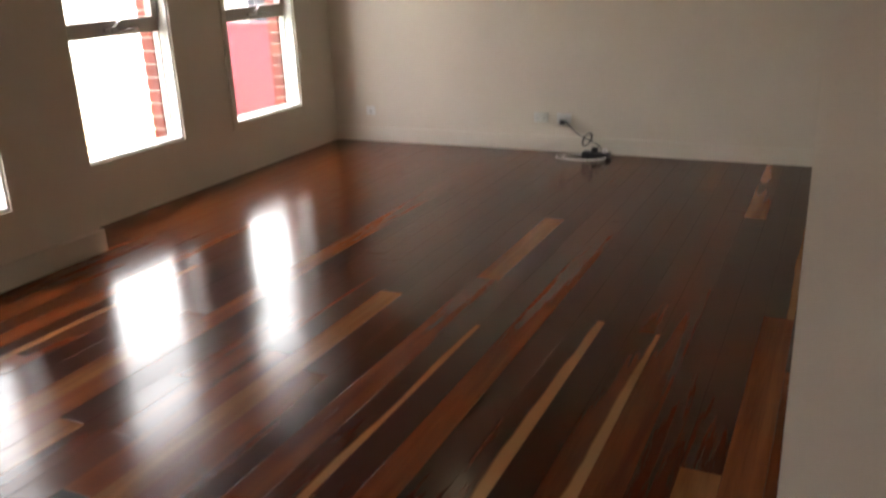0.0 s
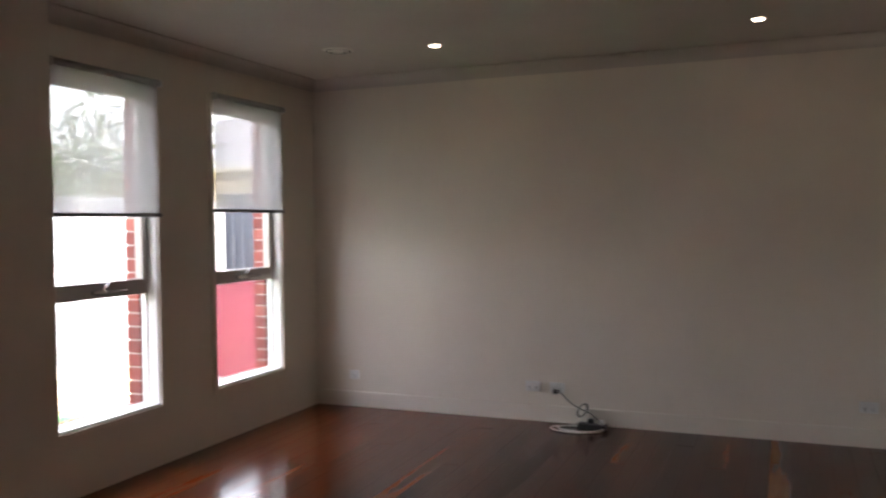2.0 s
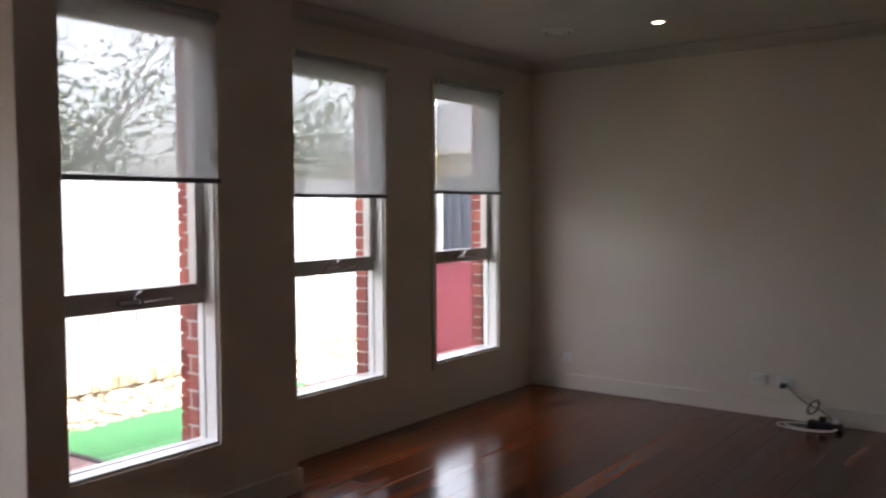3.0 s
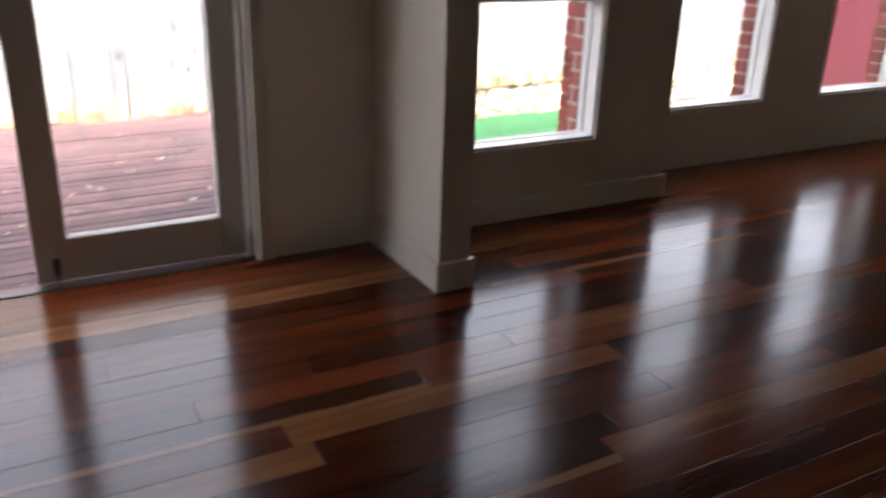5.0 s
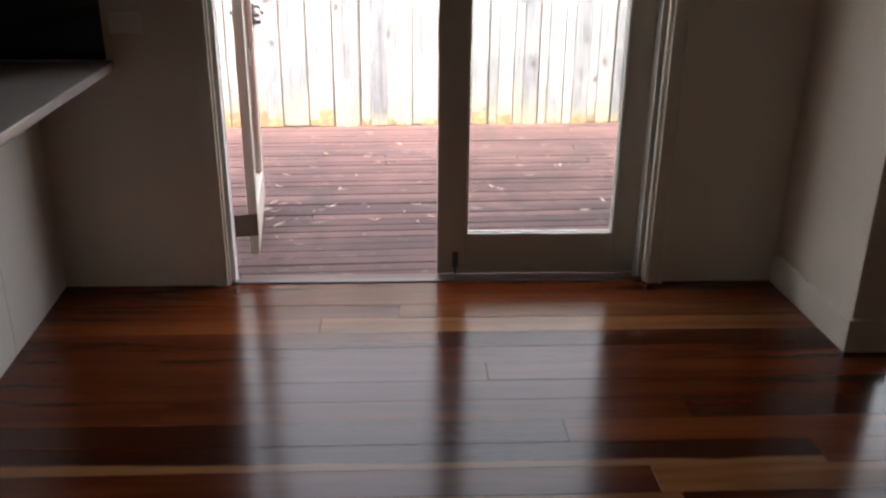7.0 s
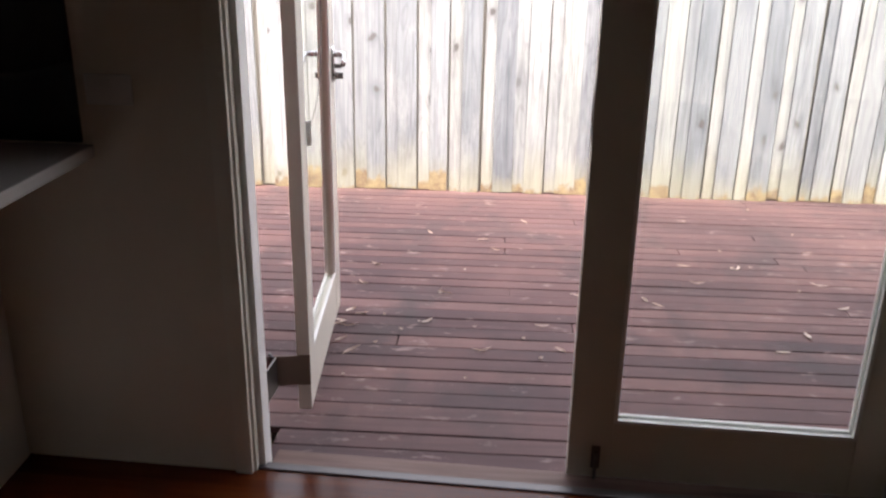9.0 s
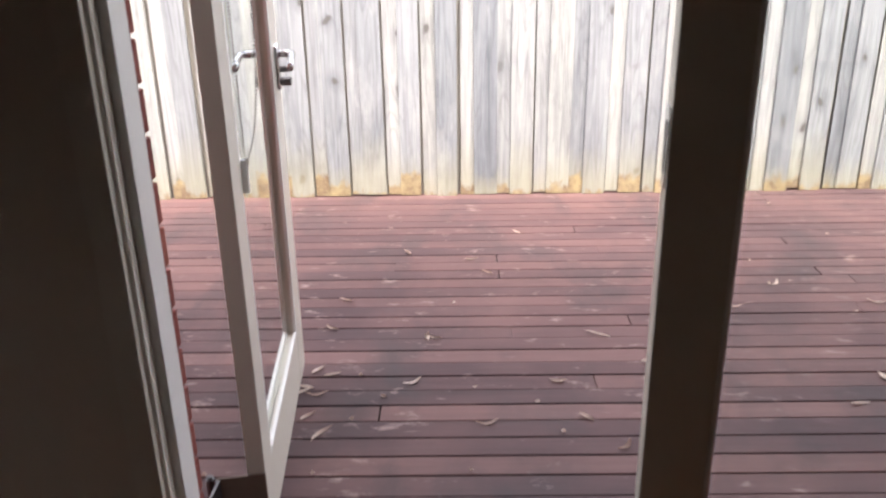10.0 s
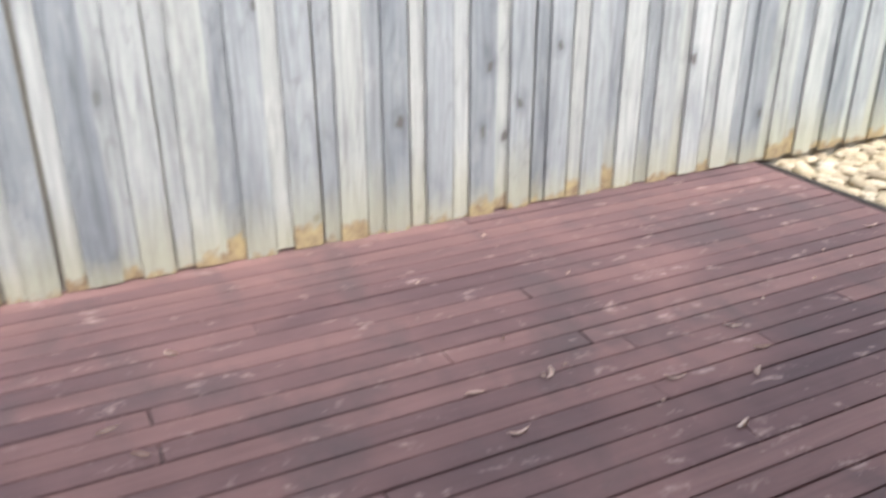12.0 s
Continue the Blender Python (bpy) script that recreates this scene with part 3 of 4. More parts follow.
# hinge side of the closed leaf
yj = DOOR[1]
for nm_, x0_, x1_, ya_, yb_, mt_ in (("jamb", -0.025, 0.0, yj - 0.025, yj + 0.01, TRIM), ("seal", -0.05, -0.025, yj - 0.02, yj + 0.01, DARKMETAL),
                                     ("door_stop", -0.16, -0.05, yj - 0.038, yj + 0.02, REVEAL), ("architrave", 0.0, 0.014, yj - 0.012, yj + 0.050, TRIM),
                                     ("architrave_bead", 0.014, 0.022, yj + 0.038, yj + 0.050, TRIM), ("architrave_edge", 0.014, 0.019, yj - 0.012, yj - 0.002, TRIM)):
    part(nm_, box((x0_, ya_, -0.02), (x1_, yb_, DOORHEAD + (0.05 if x1_ > 0 else 0.0)), 0.002), mt_, trim)
part("head_jamb", box((-0.15, DOOR[0] + 0.045, DOORHEAD - 0.03), (0, DOOR[1] - 0.05, DOORHEAD), 0.003), REVEAL, trim)
part("head_architrave", box((0.0, DOOR[0] + 0.02, DOORHEAD - 0.01), (0.016, DOOR[1] - 0.012, DOORHEAD + 0.05), 0.003), TRIM, trim)


def sill_wood():
    m = mat("weathered_sill_timber", 0.6)
    k = Net(m)
    g = k.noise(k.coords((30, 2, 30)), 1.5, 5)
    k.color(k.ramp(g, [(0.3, (0.13, 0.075, 0.06)), (0.7, (0.24, 0.15, 0.13))]))
    k.bump(g, 0.3, 0.002)
    return m


part("threshold", box((-0.135, DOOR[0] + 0.042, -0.06), (-0.040, DOOR[1] - 0.04, -0.014), 0.005), sill_wood(), trim, "worn timber threshold")
part("threshold_bar", box((-0.042, DOOR[0] + 0.02, -0.03), (-0.012, DOOR[1] - 0.02, 0.006), 0.004), DARKMETAL, trim, "dark metal threshold strip")

LEAFW, LEAFH, LEAFT = 0.836, 2.06, 0.040


def door_leaf(name, m, label, lock):
    """Leaf from its hinge corner: x outwards through the thickness is negative, y along the width."""
    d = empty(name, m)
    tagged(d, label, "door", kind="structure")
    st, bot, top = 0.094, 0.170, 0.12
    hs = st
    part("hinge_stile", box((-LEAFT, 0, 0.0), (0, hs, LEAFH), 0.003), DOORPAINT, d)
    part("lock_stile", box((-LEAFT, LEAFW - lock, 0.0), (0, LEAFW, LEAFH), 0.003), DOORPAINT, d)
    part("bottom_rail", box((-LEAFT + 0.001, hs, 0.0), (-0.001, LEAFW - lock, bot), 0.002), DOORPAINT, d)
    part("top_rail", box((-LEAFT + 0.001, hs, LEAFH - top), (-0.001, LEAFW - lock, LEAFH), 0.002), DOORPAINT, d)
    for x in (-0.010, -LEAFT + 0.0):
        bd = bmesh.new()
        e = 0.010
        add_box(bd, (x, hs, bot), (x + 0.010, hs + e, LEAFH - top), 0.002)
        add_box(bd, (x, LEAFW - lock - e, bot), (x + 0.010, LEAFW - lock, LEAFH - top), 0.002)
        add_box(bd, (x, hs + e, bot), (x + 0.010, LEAFW - lock - e, bot + e), 0.002)
        add_box(bd, (x, hs + e, LEAFH - top - e), (x + 0.010, LEAFW - lock - e, LEAFH - top), 0.002)
        part("glazing_bead", bd, REVEAL, d)
    g = part("pane", box((-0.023, hs, bot), (-0.018, LEAFW - lock, LEAFH - top)), GLASS, d, "clear glass pane")
    g.visible_shadow = False
    return d


LEAFX = XA - 0.110   # inner face of the closed leaf
closed = door_leaf("door_1", Matrix.Translation((LEAFX, 1.304, -0.004)) @ Matrix.Diagonal((1, -1, 1, 1)), "closed glazed timber door leaf with cream paint", 0.116)
opened = door_leaf("door_2", pose(-3.836, -0.312, 0.002, 0, 0, 97.0), "open glazed timber door leaf, swung out over the deck", 0.125)


def bolt(parent, y):
    bm = bmesh.new()
    add_box(bm, (0.001, y - 0.012, 0.03), (0.006, y + 0.012, 0.10), 0.003)
    add_tube(bm, [(0.010, y, 0.0), (0.010, y, 0.085)], 0.005)
    add_tube(bm, [(0.010, y, 0.075), (0.024, y, 0.078)], 0.005)
    part("flush_bolt", bm, DARKMETAL, parent, "dark metal floor bolt")


bolt(closed, LEAFW - 0.075)
# lock strike in the closing edge of the closed leaf
sk = bmesh.new()
add_box(sk, (-0.034, LEAFW + 0.0005, 0.932), (-0.006, LEAFW + 0.003, 0.958), 0.001)
add_box(sk, (-0.034, LEAFW + 0.0005, 1.042), (-0.006, LEAFW + 0.003, 1.066), 0.001)
add_box(sk, (-0.034, LEAFW + 0.0005, 0.958), (-0.027, LEAFW + 0.003, 1.042))
add_box(sk, (-0.013, LEAFW + 0.0005, 0.958), (-0.006, LEAFW + 0.003, 1.042))
strike = part("strike_plate", sk, CHROME, closed, "satin metal strike plate")
# thin black piece, painted shade of the latch hole
part("strike_slot", box((-0.027, LEAFW + 0.0005, 0.958), (-0.013, LEAFW + 0.0012, 1.042)), CAVITYSHADE, strike, "dark latch slot")


def lever(side):
    """Lever handle on an oval back plate, with key cylinder."""
    bm = bmesh.new()
    y0 = LEAFW - 0.062
    s = side
    x0 = 0.0 if s > 0 else -LEAFT
    zc = 0.995
    ring = []
    for layer, (dx, sc) in enumerate(((0.0, 1.0), (0.007, 1.0), (0.010, 0.86))):
        r = []
        for i in range(24):
            q = 2 * math.pi * i / 24
            yy = 0.022 * sc * math.cos(q)
            zz = (0.022 * sc) * math.sin(q) + (0.042 if math.sin(q) > 0 else -0.042) * (1 if abs(math.sin(q)) > 1e-6 else 0)
            r.append(bm.verts.new((x0 + s * (dx + 0.0005), y0 + yy, zc - 0.035 + zz)))
        ring.append(r)
    for a, b in zip(ring, ring[1:]):
        for i in range(24):
            bm.faces.new((a[i], a[(i + 1) % 24], b[(i + 1) % 24], b[i]))
    bm.faces.new(ring[-1])
    bmesh.ops.recalc_face_normals(bm, faces=bm.faces[:])
    pl = smooth(part("back_plate", bm, CHROME, opened, "satin chrome lever back plate"))
    hb = bmesh.new()
    add_tube(hb, [(x0 + s * 0.008, y0, zc), (x0 + s * 0.045, y0, zc)], 0.0105, 12)
    add_tube(hb, [(x0 + s * 0.045, y0 + 0.008, zc), (x0 + s * 0.050, y0 - 0.03, zc + 0.002), (x0 + s * 0.050, y0 - 0.075, zc - 0.006), (x0 + s * 0.052, y0 - 0.115, zc - 0.022)], lambda t: 0.0105 - 0.002 * t, 12)
    smooth(part("lever", hb, CHROME, pl, "satin chrome lever handle"))
    kb = bmesh.new()
    add_tube(kb, [(x0 + s * 0.008, y0, zc - 0.076), (x0 + s * 0.020, y0, zc - 0.076)], 0.012, 12)
    if s > 0:
        add_box(kb, (x0 + 0.020, y0 - 0.016, zc - 0.086), (x0 + 0.040, y0 + 0.016, zc - 0.066), 0.004)
        add_tube(kb, [(x0 + 0.008, y0, zc - 0.042), (x0 + 0.034, y0, zc - 0.042)], 0.008, 10)
    part("key_cylinder", kb, DARKMETAL, pl, "dark lock turn and key cylinder")


lever(1)
lever(-1)

# brown is the plate's shaded look, put into its base colour
HINGESHADE = paint("shaded_hinge_paint", (0.20, 0.135, 0.095), 0.45, 0.3, 0.1)

# wide throw hinges between jamb and open leaf
def hinge(z):
    h = bmesh.new()
    add_tube(h, [(-3.805, -0.428, z - 0.055), (-3.805, -0.428, z + 0.055)], 0.010, 12)
    add_tube(h, [(-3.805, -0.428, z + 0.055), (-3.805, -0.428, z + 0.062)], 0.006, 12)
    add_box(h, (-3.80, -0.412, z - 0.05), (-3.66, -0.406, z + 0.05), 0.001)
    add_box(h, (-3.806, -0.428, z - 0.05), (-3.80, -0.406, z + 0.05), 0.001)
    ob = part("hinge_knuckle", h, DARKMETAL, trim, "dull metal wide-throw hinge")
    ob.matrix_basis = pose(-XA, 0, 0)
    g = bmesh.new()
    mm = pose(-3.81, -0.424, 0, 0, 0, 12)
    add_box(g, (-0.003, 0.0, z - 0.05), (0.002, 0.115, z + 0.05), 0.001, mm)
    ob = part("hinge_plate", g, HINGESHADE, trim, "wide hinge plate, coloured brown as in shade")
    ob.matrix_basis = pose(-XA, 0, 0)


for z_ in (0.14, 1.85):
    hinge(z_)

# blind chain on the open leaf
db = empty("door_blind", opened.matrix_basis.copy())
tagged(db, "roller blind on the glazed door, its bead chain hanging", "blind")
bm = bmesh.new()
add_tube(bm, [(0.024, 0.03, 1.985), (0.024, LEAFW - 0.03, 1.985)], 0.020, 12)
smooth(part("roller_tube", bm, BLIND, db))
part("bracket", box((0.0005, 0.024, 1.955), (0.046, 0.030, 2.015), 0.002), PLASTIC, db)
bm = bmesh.new()
ZB, ZT = 0.872, 1.985
prof_ = []
nb = 150
for i in range(nb + 1):
    prof_.append((0.010, ZT + (ZB + 0.012 - ZT) * i / nb))
for i in range(1, 6):
    q = math.pi * i / 6
    prof_.append((0.013 - 0.003 * math.cos(q), ZB + 0.012 - 0.012 * math.sin(q)))
for i in range(nb + 1):
    h_ = (ZT - ZB - 0.012) * i / nb
    prof_.append((0.016 + 0.038 * (1 - math.exp(-h_ / 0.09)), ZB + 0.012 + h_))
for xx_, zz in prof_:
    bmesh.ops.create_icosphere(bm, subdivisions=1, radius=0.0030, matrix=Matrix.Translation((xx_, 0.105, zz)))
part("bead_chain", bm, DARKMETAL, db, "thin metal bead chain loop")
bm = bmesh.new()
add_box(bm, (0.0005, 0.098, 0.812), (0.014, 0.112, 0.884), 0.004)
holder = part("chain_holder", bm, PLASTIC, db, "clear plastic chain holder")
part("holder_screw", box((0.014, 0.102, 0.826), (0.016, 0.108, 0.834), 0.001), DARKMETAL, holder)

# ---- bench of the kitchen ----
bench = empty("kitchen_bench", pose(XA + 0.01, -1.030, 0, 0, 0, 4.6))
tagged(bench, "white kitchen bench end with pale grey stone top", "kitchen bench")
L_ = 2.3
for i in range(4):
    x0, x1 = i * L_ / 4 + 0.0015, (i + 1) * L_ / 4 - 0.0015
    part("panel", box((x0, -0.02, 0.002), (x1, 0.0, 0.862), 0.0015), CABINET, bench, "white laminate panel")
part("carcass", box((0.004, -0.60, 0.004), (L_ - 0.004, -0.021, 0.858)), CABINET, bench)
top = bmesh.new()
add_box(top, (0.003, -0.64, 0.868), (L_ + 0.03, 0.30, 0.90), 0.006)
part("benchtop", top, STONE, bench, "pale grey stone benchtop")
sp = part("splashback", box((XA + 0.001, -2.6, 0.905), (XA + 0.009, -0.755, 1.55), 0.001), SPLASH)
tagged(sp, "black glass splashback on the kitchen wall", "splashback")


def plate(name, m, w, h, gangs, label, cat, group=""):
    """Wall plate facing its own -y, with rockers or sockets."""
    p = empty(name, m)
    tagged(p, label, cat, group)
    part("cover", box((-w / 2, -0.010, -h / 2), (w / 2, -0.0005, h / 2), 0.004), PLASTIC, p)
    for i in range(gangs):
        x = (i - (gangs - 1) / 2) * w * 0.42
        part("rocker", box((x - 0.006, -0.0135, h * 0.08), (x + 0.006, -0.010, h * 0.34), 0.001), PLASTIC, p)
        if cat == "socket":
            # black slips, painted shade of the pin holes
            sl = bmesh.new()
            add_box(sl, (x - 0.008, -0.0106, -0.012), (x - 0.005, -0.0095, -0.002))
            add_box(sl, (x + 0.005, -0.0106, -0.012), (x + 0.008, -0.0095, -0.002))
            add_box(sl, (x - 0.0015, -0.0106, -0.026), (x + 0.0015, -0.0095, -0.017))
            part("socket_slot", sl, CAVITYSHADE, p, "dark socket slots")
    return p


plate("light_switch", pose(XA, -0.672, 1.035, 0, 0, 90), 0.115, 0.073, 1, "white double light switch on the wall beside the doors", "switch")
for x_, g_, lb in ((-3.534, 1, "small white single socket above the skirting"), (-2.018, 2, "white double power point above the skirting"),
                   (-1.833, 2, "white double power point with a plugged-in lead"), (0.24, 2, "white double power point near the doorway")):
    plate("wall_socket", pose(x_, YFAR, 0.262), 0.085 if g_ == 1 else 0.115, 0.075, g_, lb, "socket", "wall sockets")

# ---- power board, lead and white cable ----
pb = empty("power_board", pose(-1.545, 6.54, 0.0, 0, 0, -6))
tagged(pb, "black power board with a bundled lead lying on the floor", "power board")
part("body", box((-0.105, -0.035, 0.001), (0.105, 0.035, 0.042), 0.008), BLACKP, pb)
for i in range(4):
    part("outlet", box((-0.085 + i * 0.045, -0.018, 0.042), (-0.052 + i * 0.045, 0.018, 0.0445), 0.003), BLACKP, pb)
part("plug", box((-0.03, -0.025, 0.044), (0.01, 0.012, 0.078), 0.006), BLACKP, pb, "black plug")
part("plug", box((0.05, -0.02, 0.044), (0.085, 0.014, 0.07), 0.006), PLASTIC, pb, "white plug")
inv = pb.matrix_basis.inverted()
ld = bmesh.new()
pts = []
P0, P1 = Vector((-1.815, 6.635, 0.245)), Vector((-1.61, 6.58, 0.12))
for i in range(9):
    t_ = i / 8
    pts.append(inv @ (P0.lerp(P1, t_) + Vector((0, -0.02 * math.sin(t_ * math.pi), -0.015 * math.sin(t_ * math.pi)))))
P2 = Vector((-1.505, 6.57, 0.05))
for i in range(1, 9):
    t_ = i / 8
    pts.append(inv @ (P1.lerp(P2, t_) + Vector((0.0, 0.0, 0.012 * math.sin(t_ * math.pi)))))
add_tube(ld, pts, 0.0042, 8)
smooth(part("lead", ld, CORDBLACK, pb, "black power lead"))
cl = bmesh.new()
for k_ in range(4):
    pp = []
    for i in range(20):
        q = 2 * math.pi * i / 20
        pp.append(inv @ (Vector((-1.632 + 0.030 * math.cos(q) + 0.004 * k_ + 0.02 * math.sin(q), 6.585 - 0.008 * k_, 0.12 + 0.048 * math.sin(q) + 0.003 * k_))))
    add_tube(cl, pp, 0.0042, 6, True)
smooth(part("lead_bundle", cl, CORDBLACK, pb, "bundled loop of black lead"))
part("lead_plug", box(inv @ Vector((-1.836, 6.618, 0.238)) - Vector((0.018, 0.018, 0.016)), inv @ Vector((-1.836, 6.618, 0.238)) + Vector((0.018, 0.018, 0.016)), 0.006), BLACKP, pb, "black plug in the wall socket")

wc = bmesh.new()
pp = []
for i in range(90):
    q = 2 * math.pi * i / 40
    g_ = i / 89
    rx, ry = 0.19 - 0.05 * g_, 0.105 - 0.02 * g_
    pp.append((-1.668 + 0.07 * g_ + rx * math.cos(q + 0.5), 6.465 + 0.02 * g_ + ry * math.sin(q + 0.5), 0.006 + 0.010 * g_))
add_tube(wc, pp, 0.0052, 8)
cable = smooth(part("white_cable", wc, CORDWHITE))
tagged(cable, "white cable coiled loosely on the floor", "cable")

# ---- ceiling fittings ----


def downlight(x, y):
    d = empty("downlight", pose(x, y, CEILING))
    tagged(d, "small round recessed downlight, switched on", "downlight", "ceiling downlights")
    bm = bmesh.new()
    ring = []
    for r, z in ((0.048, -0.0005), (0.046, -0.006), (0.036, -0.007), (0.033, -0.003)):
        ring.append([bm.verts.new((r * math.cos(q), r * math.sin(q), z)) for q in (2 * math.pi * i / 28 for i in range(28))])
    for a, b in zip(ring, ring[1:]):
        for i in range(28):
            bm.faces.new((a[i], a[(i + 1) % 28], b[(i + 1) % 28], b[i]))
    smooth(part("rim", bm, CHROME, d, "satin metal rim"))
    lb = bmesh.new()
    bmesh.ops.create_cone(lb, cap_ends=True, segments=24, radius1=0.026, radius2=0.033, depth=0.006)
    for v in lb.verts:
        v.co.z -= 0.0055
    part("globe", lb, LAMP, d, "warm white glowing globe")


downlight(-2.41, 5.76)
downlight(-0.41, 5.90)
vent = empty("ceiling_vent", pose(-3.06, 5.62, CEILING))
tagged(vent, "round white ceiling air vent", "vent")
for i, (r0, r1, z) in enumerate(((0.105, 0.085, -0.012), (0.072, 0.055, -0.020), (0.042, 0.0, -0.026))):
    bm = bmesh.new()
    a = [bm.verts.new((r0 * math.cos(q), r0 * math.sin(q), z + 0.010)) for q in (2 * math.pi * j / 28 for j in range(28))]
    b = [bm.verts.new((max(r1, 0.001) * math.cos(q), max(r1, 0.001) * math.sin(q), z)) for q in (2 * math.pi * j / 28 for j in range(28))]
    for j in range(28):
        bm.faces.new((a[j], a[(j + 1) % 28], b[(j + 1) % 28], b[j]))
    smooth(part("ring", bm, TRIM, vent))
bk = bmesh.new()
bmesh.ops.create_cone(bk, cap_ends=True, segments=28, radius1=0.098, radius2=0.098, depth=0.003)
for v in bk.verts:
    v.co.z -= 0.002
# black disc, painted shade of the duct
part("backing", bk, CAVITYSHADE, vent, "dark duct behind the rings")

# ---- garden: turf, pebbles, path ----
turf = part("turf", box((-6.20, 3.30, -0.42), (-4.05, 6.1, -0.16)), TURF)
tagged(turf, "bright green artificial turf lawn", "lawn", kind="structure")
bed = bmesh.new()
ny, nx = 60, 10
gridv = [[bed.verts.new((-7.20 + 1.00 * i / nx, 3.26 + 6.8 * j / ny, -0.175 + 0.165 * (1 - i / nx) ** 1.3 + 0.012 * noise.noise((i * 0.7, j * 0.6, 0)))) for i in range(nx + 1)] for j in range(ny + 1)]
for j in range(ny):
    for i in range(nx):
        bed.faces.new((gridv[j][i], gridv[j][i + 1], gridv[j + 1][i + 1], gridv[j + 1][i]))
tagged(part("garden_bed", bed, SOIL), "gritty earth bed along the fence", "ground", kind="structure")
pth = part("path", box((-6.20, 6.1, -0.42), (-4.05, 9.6, -0.165)), CONCRETE)
tagged(pth, "grey concrete path beside the house", "path", kind="structure")
rng = random.Random(5)
peb = bmesh.new()


def pebble(x, y, z, r):
    rr = bmesh.ops.create_icosphere(peb, subdivisions=1, radius=r)
    a, b, c = rng.uniform(0.8, 1.5), rng.uniform(0.7, 1.1), rng.uniform(0.35, 0.65)
    rot = Matrix.Rotation(rng.uniform(0, 6.3), 3, "Z")
    for v in rr["verts"]:
        v.co = rot @ Vector((v.co.x * a, v.co.y * b, v.co.z * c)) * rng.uniform(0.93, 1.07) + Vector((x, y, z + r * 0.25))


for _ in range(2100):
    x = rng.uniform(-7.10, -6.18)
    y = rng.uniform(3.30, 9.4)
    u = (x + 7.20) / 1.00
    pebble(x, y, -0.175 + 0.165 * max(0, 1 - u) ** 1.3, rng.uniform(0.025, 0.06))
pob = part("pebbles", peb, PEBBLE)
smooth(pob)
tagged(pob, "cream and tan river pebbles along the fence", "pebbles", kind="stuff")

# maroon screen and steel fence down the side of the house
scr = empty("metal_screen", pose(0, 8.15, -0.165))
tagged(scr, "low maroon painted steel screen beside the path", "metal screen")
part("sheet", box((-6.85, 0.0, 0.0), (-4.6, 0.012, 1.02), 0.003), MAROON, scr)
part("top_rail", box((-6.87, -0.02, 1.02), (-4.58, 0.032, 1.055), 0.005), MAROON, scr, "maroon steel capping rail")
for xx in (-6.83, -4.62):
    part("post", box((xx - 0.03, 0.014, 0.0), (xx + 0.03, 0.06, 1.02), 0.004), MAROON, scr)
sf = empty("steel_fence", pose(0, 9.6, -0.4))
tagged(sf, "dark blue-grey ribbed steel sheet fence", "fence")
rb = bmesh.new()
prev = None
x = -7.0
while x < -3.2:
    for dx, dy in ((0.0, 0.0), (0.07, 0.0), (0.09, -0.03), (0.14, -0.03), (0.16, 0.0)):
        v0, v1 = rb.verts.new((x + dx, dy, 0.0)), rb.verts.new((x + dx, dy, 2.25))
        if prev:
            rb.faces.new((prev[0], v0, v1, prev[1]))
        prev = (v0, v1)
    x += 0.16
part("ribbed_sheet", rb, STEELBLUE, sf)
part("top_rail", box((-7.0, -0.05, 2.25), (-3.2, 0.02, 2.30), 0.006), STEELBLUE, sf)
part("post", box((-3.25, -0.06, 0.0), (-3.15, 0.03, 2.3), 0.006), STEELBLUE, sf)

# neighbouring house behind the steel fence
hs_ = empty("neighbour_house", pose(-13.5, 18.0, -0.42))
tagged(hs_, "cream rendered neighbouring house with grey roof", "house")
part("wall", box((-4, 0, 0), (4.3, 6, 3.3)), RENDERWALL, hs_)
rf = bmesh.new()
q0 = [rf.verts.new(p) for p in ((-4.5, -0.6, 3.3), (4.9, -0.6, 3.3), (4.9, 6.6, 3.3), (-4.5, 6.6, 3.3))]
q1 = [rf.verts.new(p) for p in ((-2, 3, 5.0), (2.4, 3, 5.0))]
for f_ in ((q0[0], q0[1], q1[1], q1[0]), (q0[2], q0[3], q1[0], q1[1]), (q0[1], q0[2], q1[1]), (q0[3], q0[0], q1[0]), q0[::-1]):
    rf.faces.new(f_)
part("roof", rf, ROOFTILE, hs_, "grey hipped roof")
part("gutter", box((-4.55, -0.7, 3.2), (4.95, -0.58, 3.32), 0.02), RENDERWALL, hs_, "cream gutter")


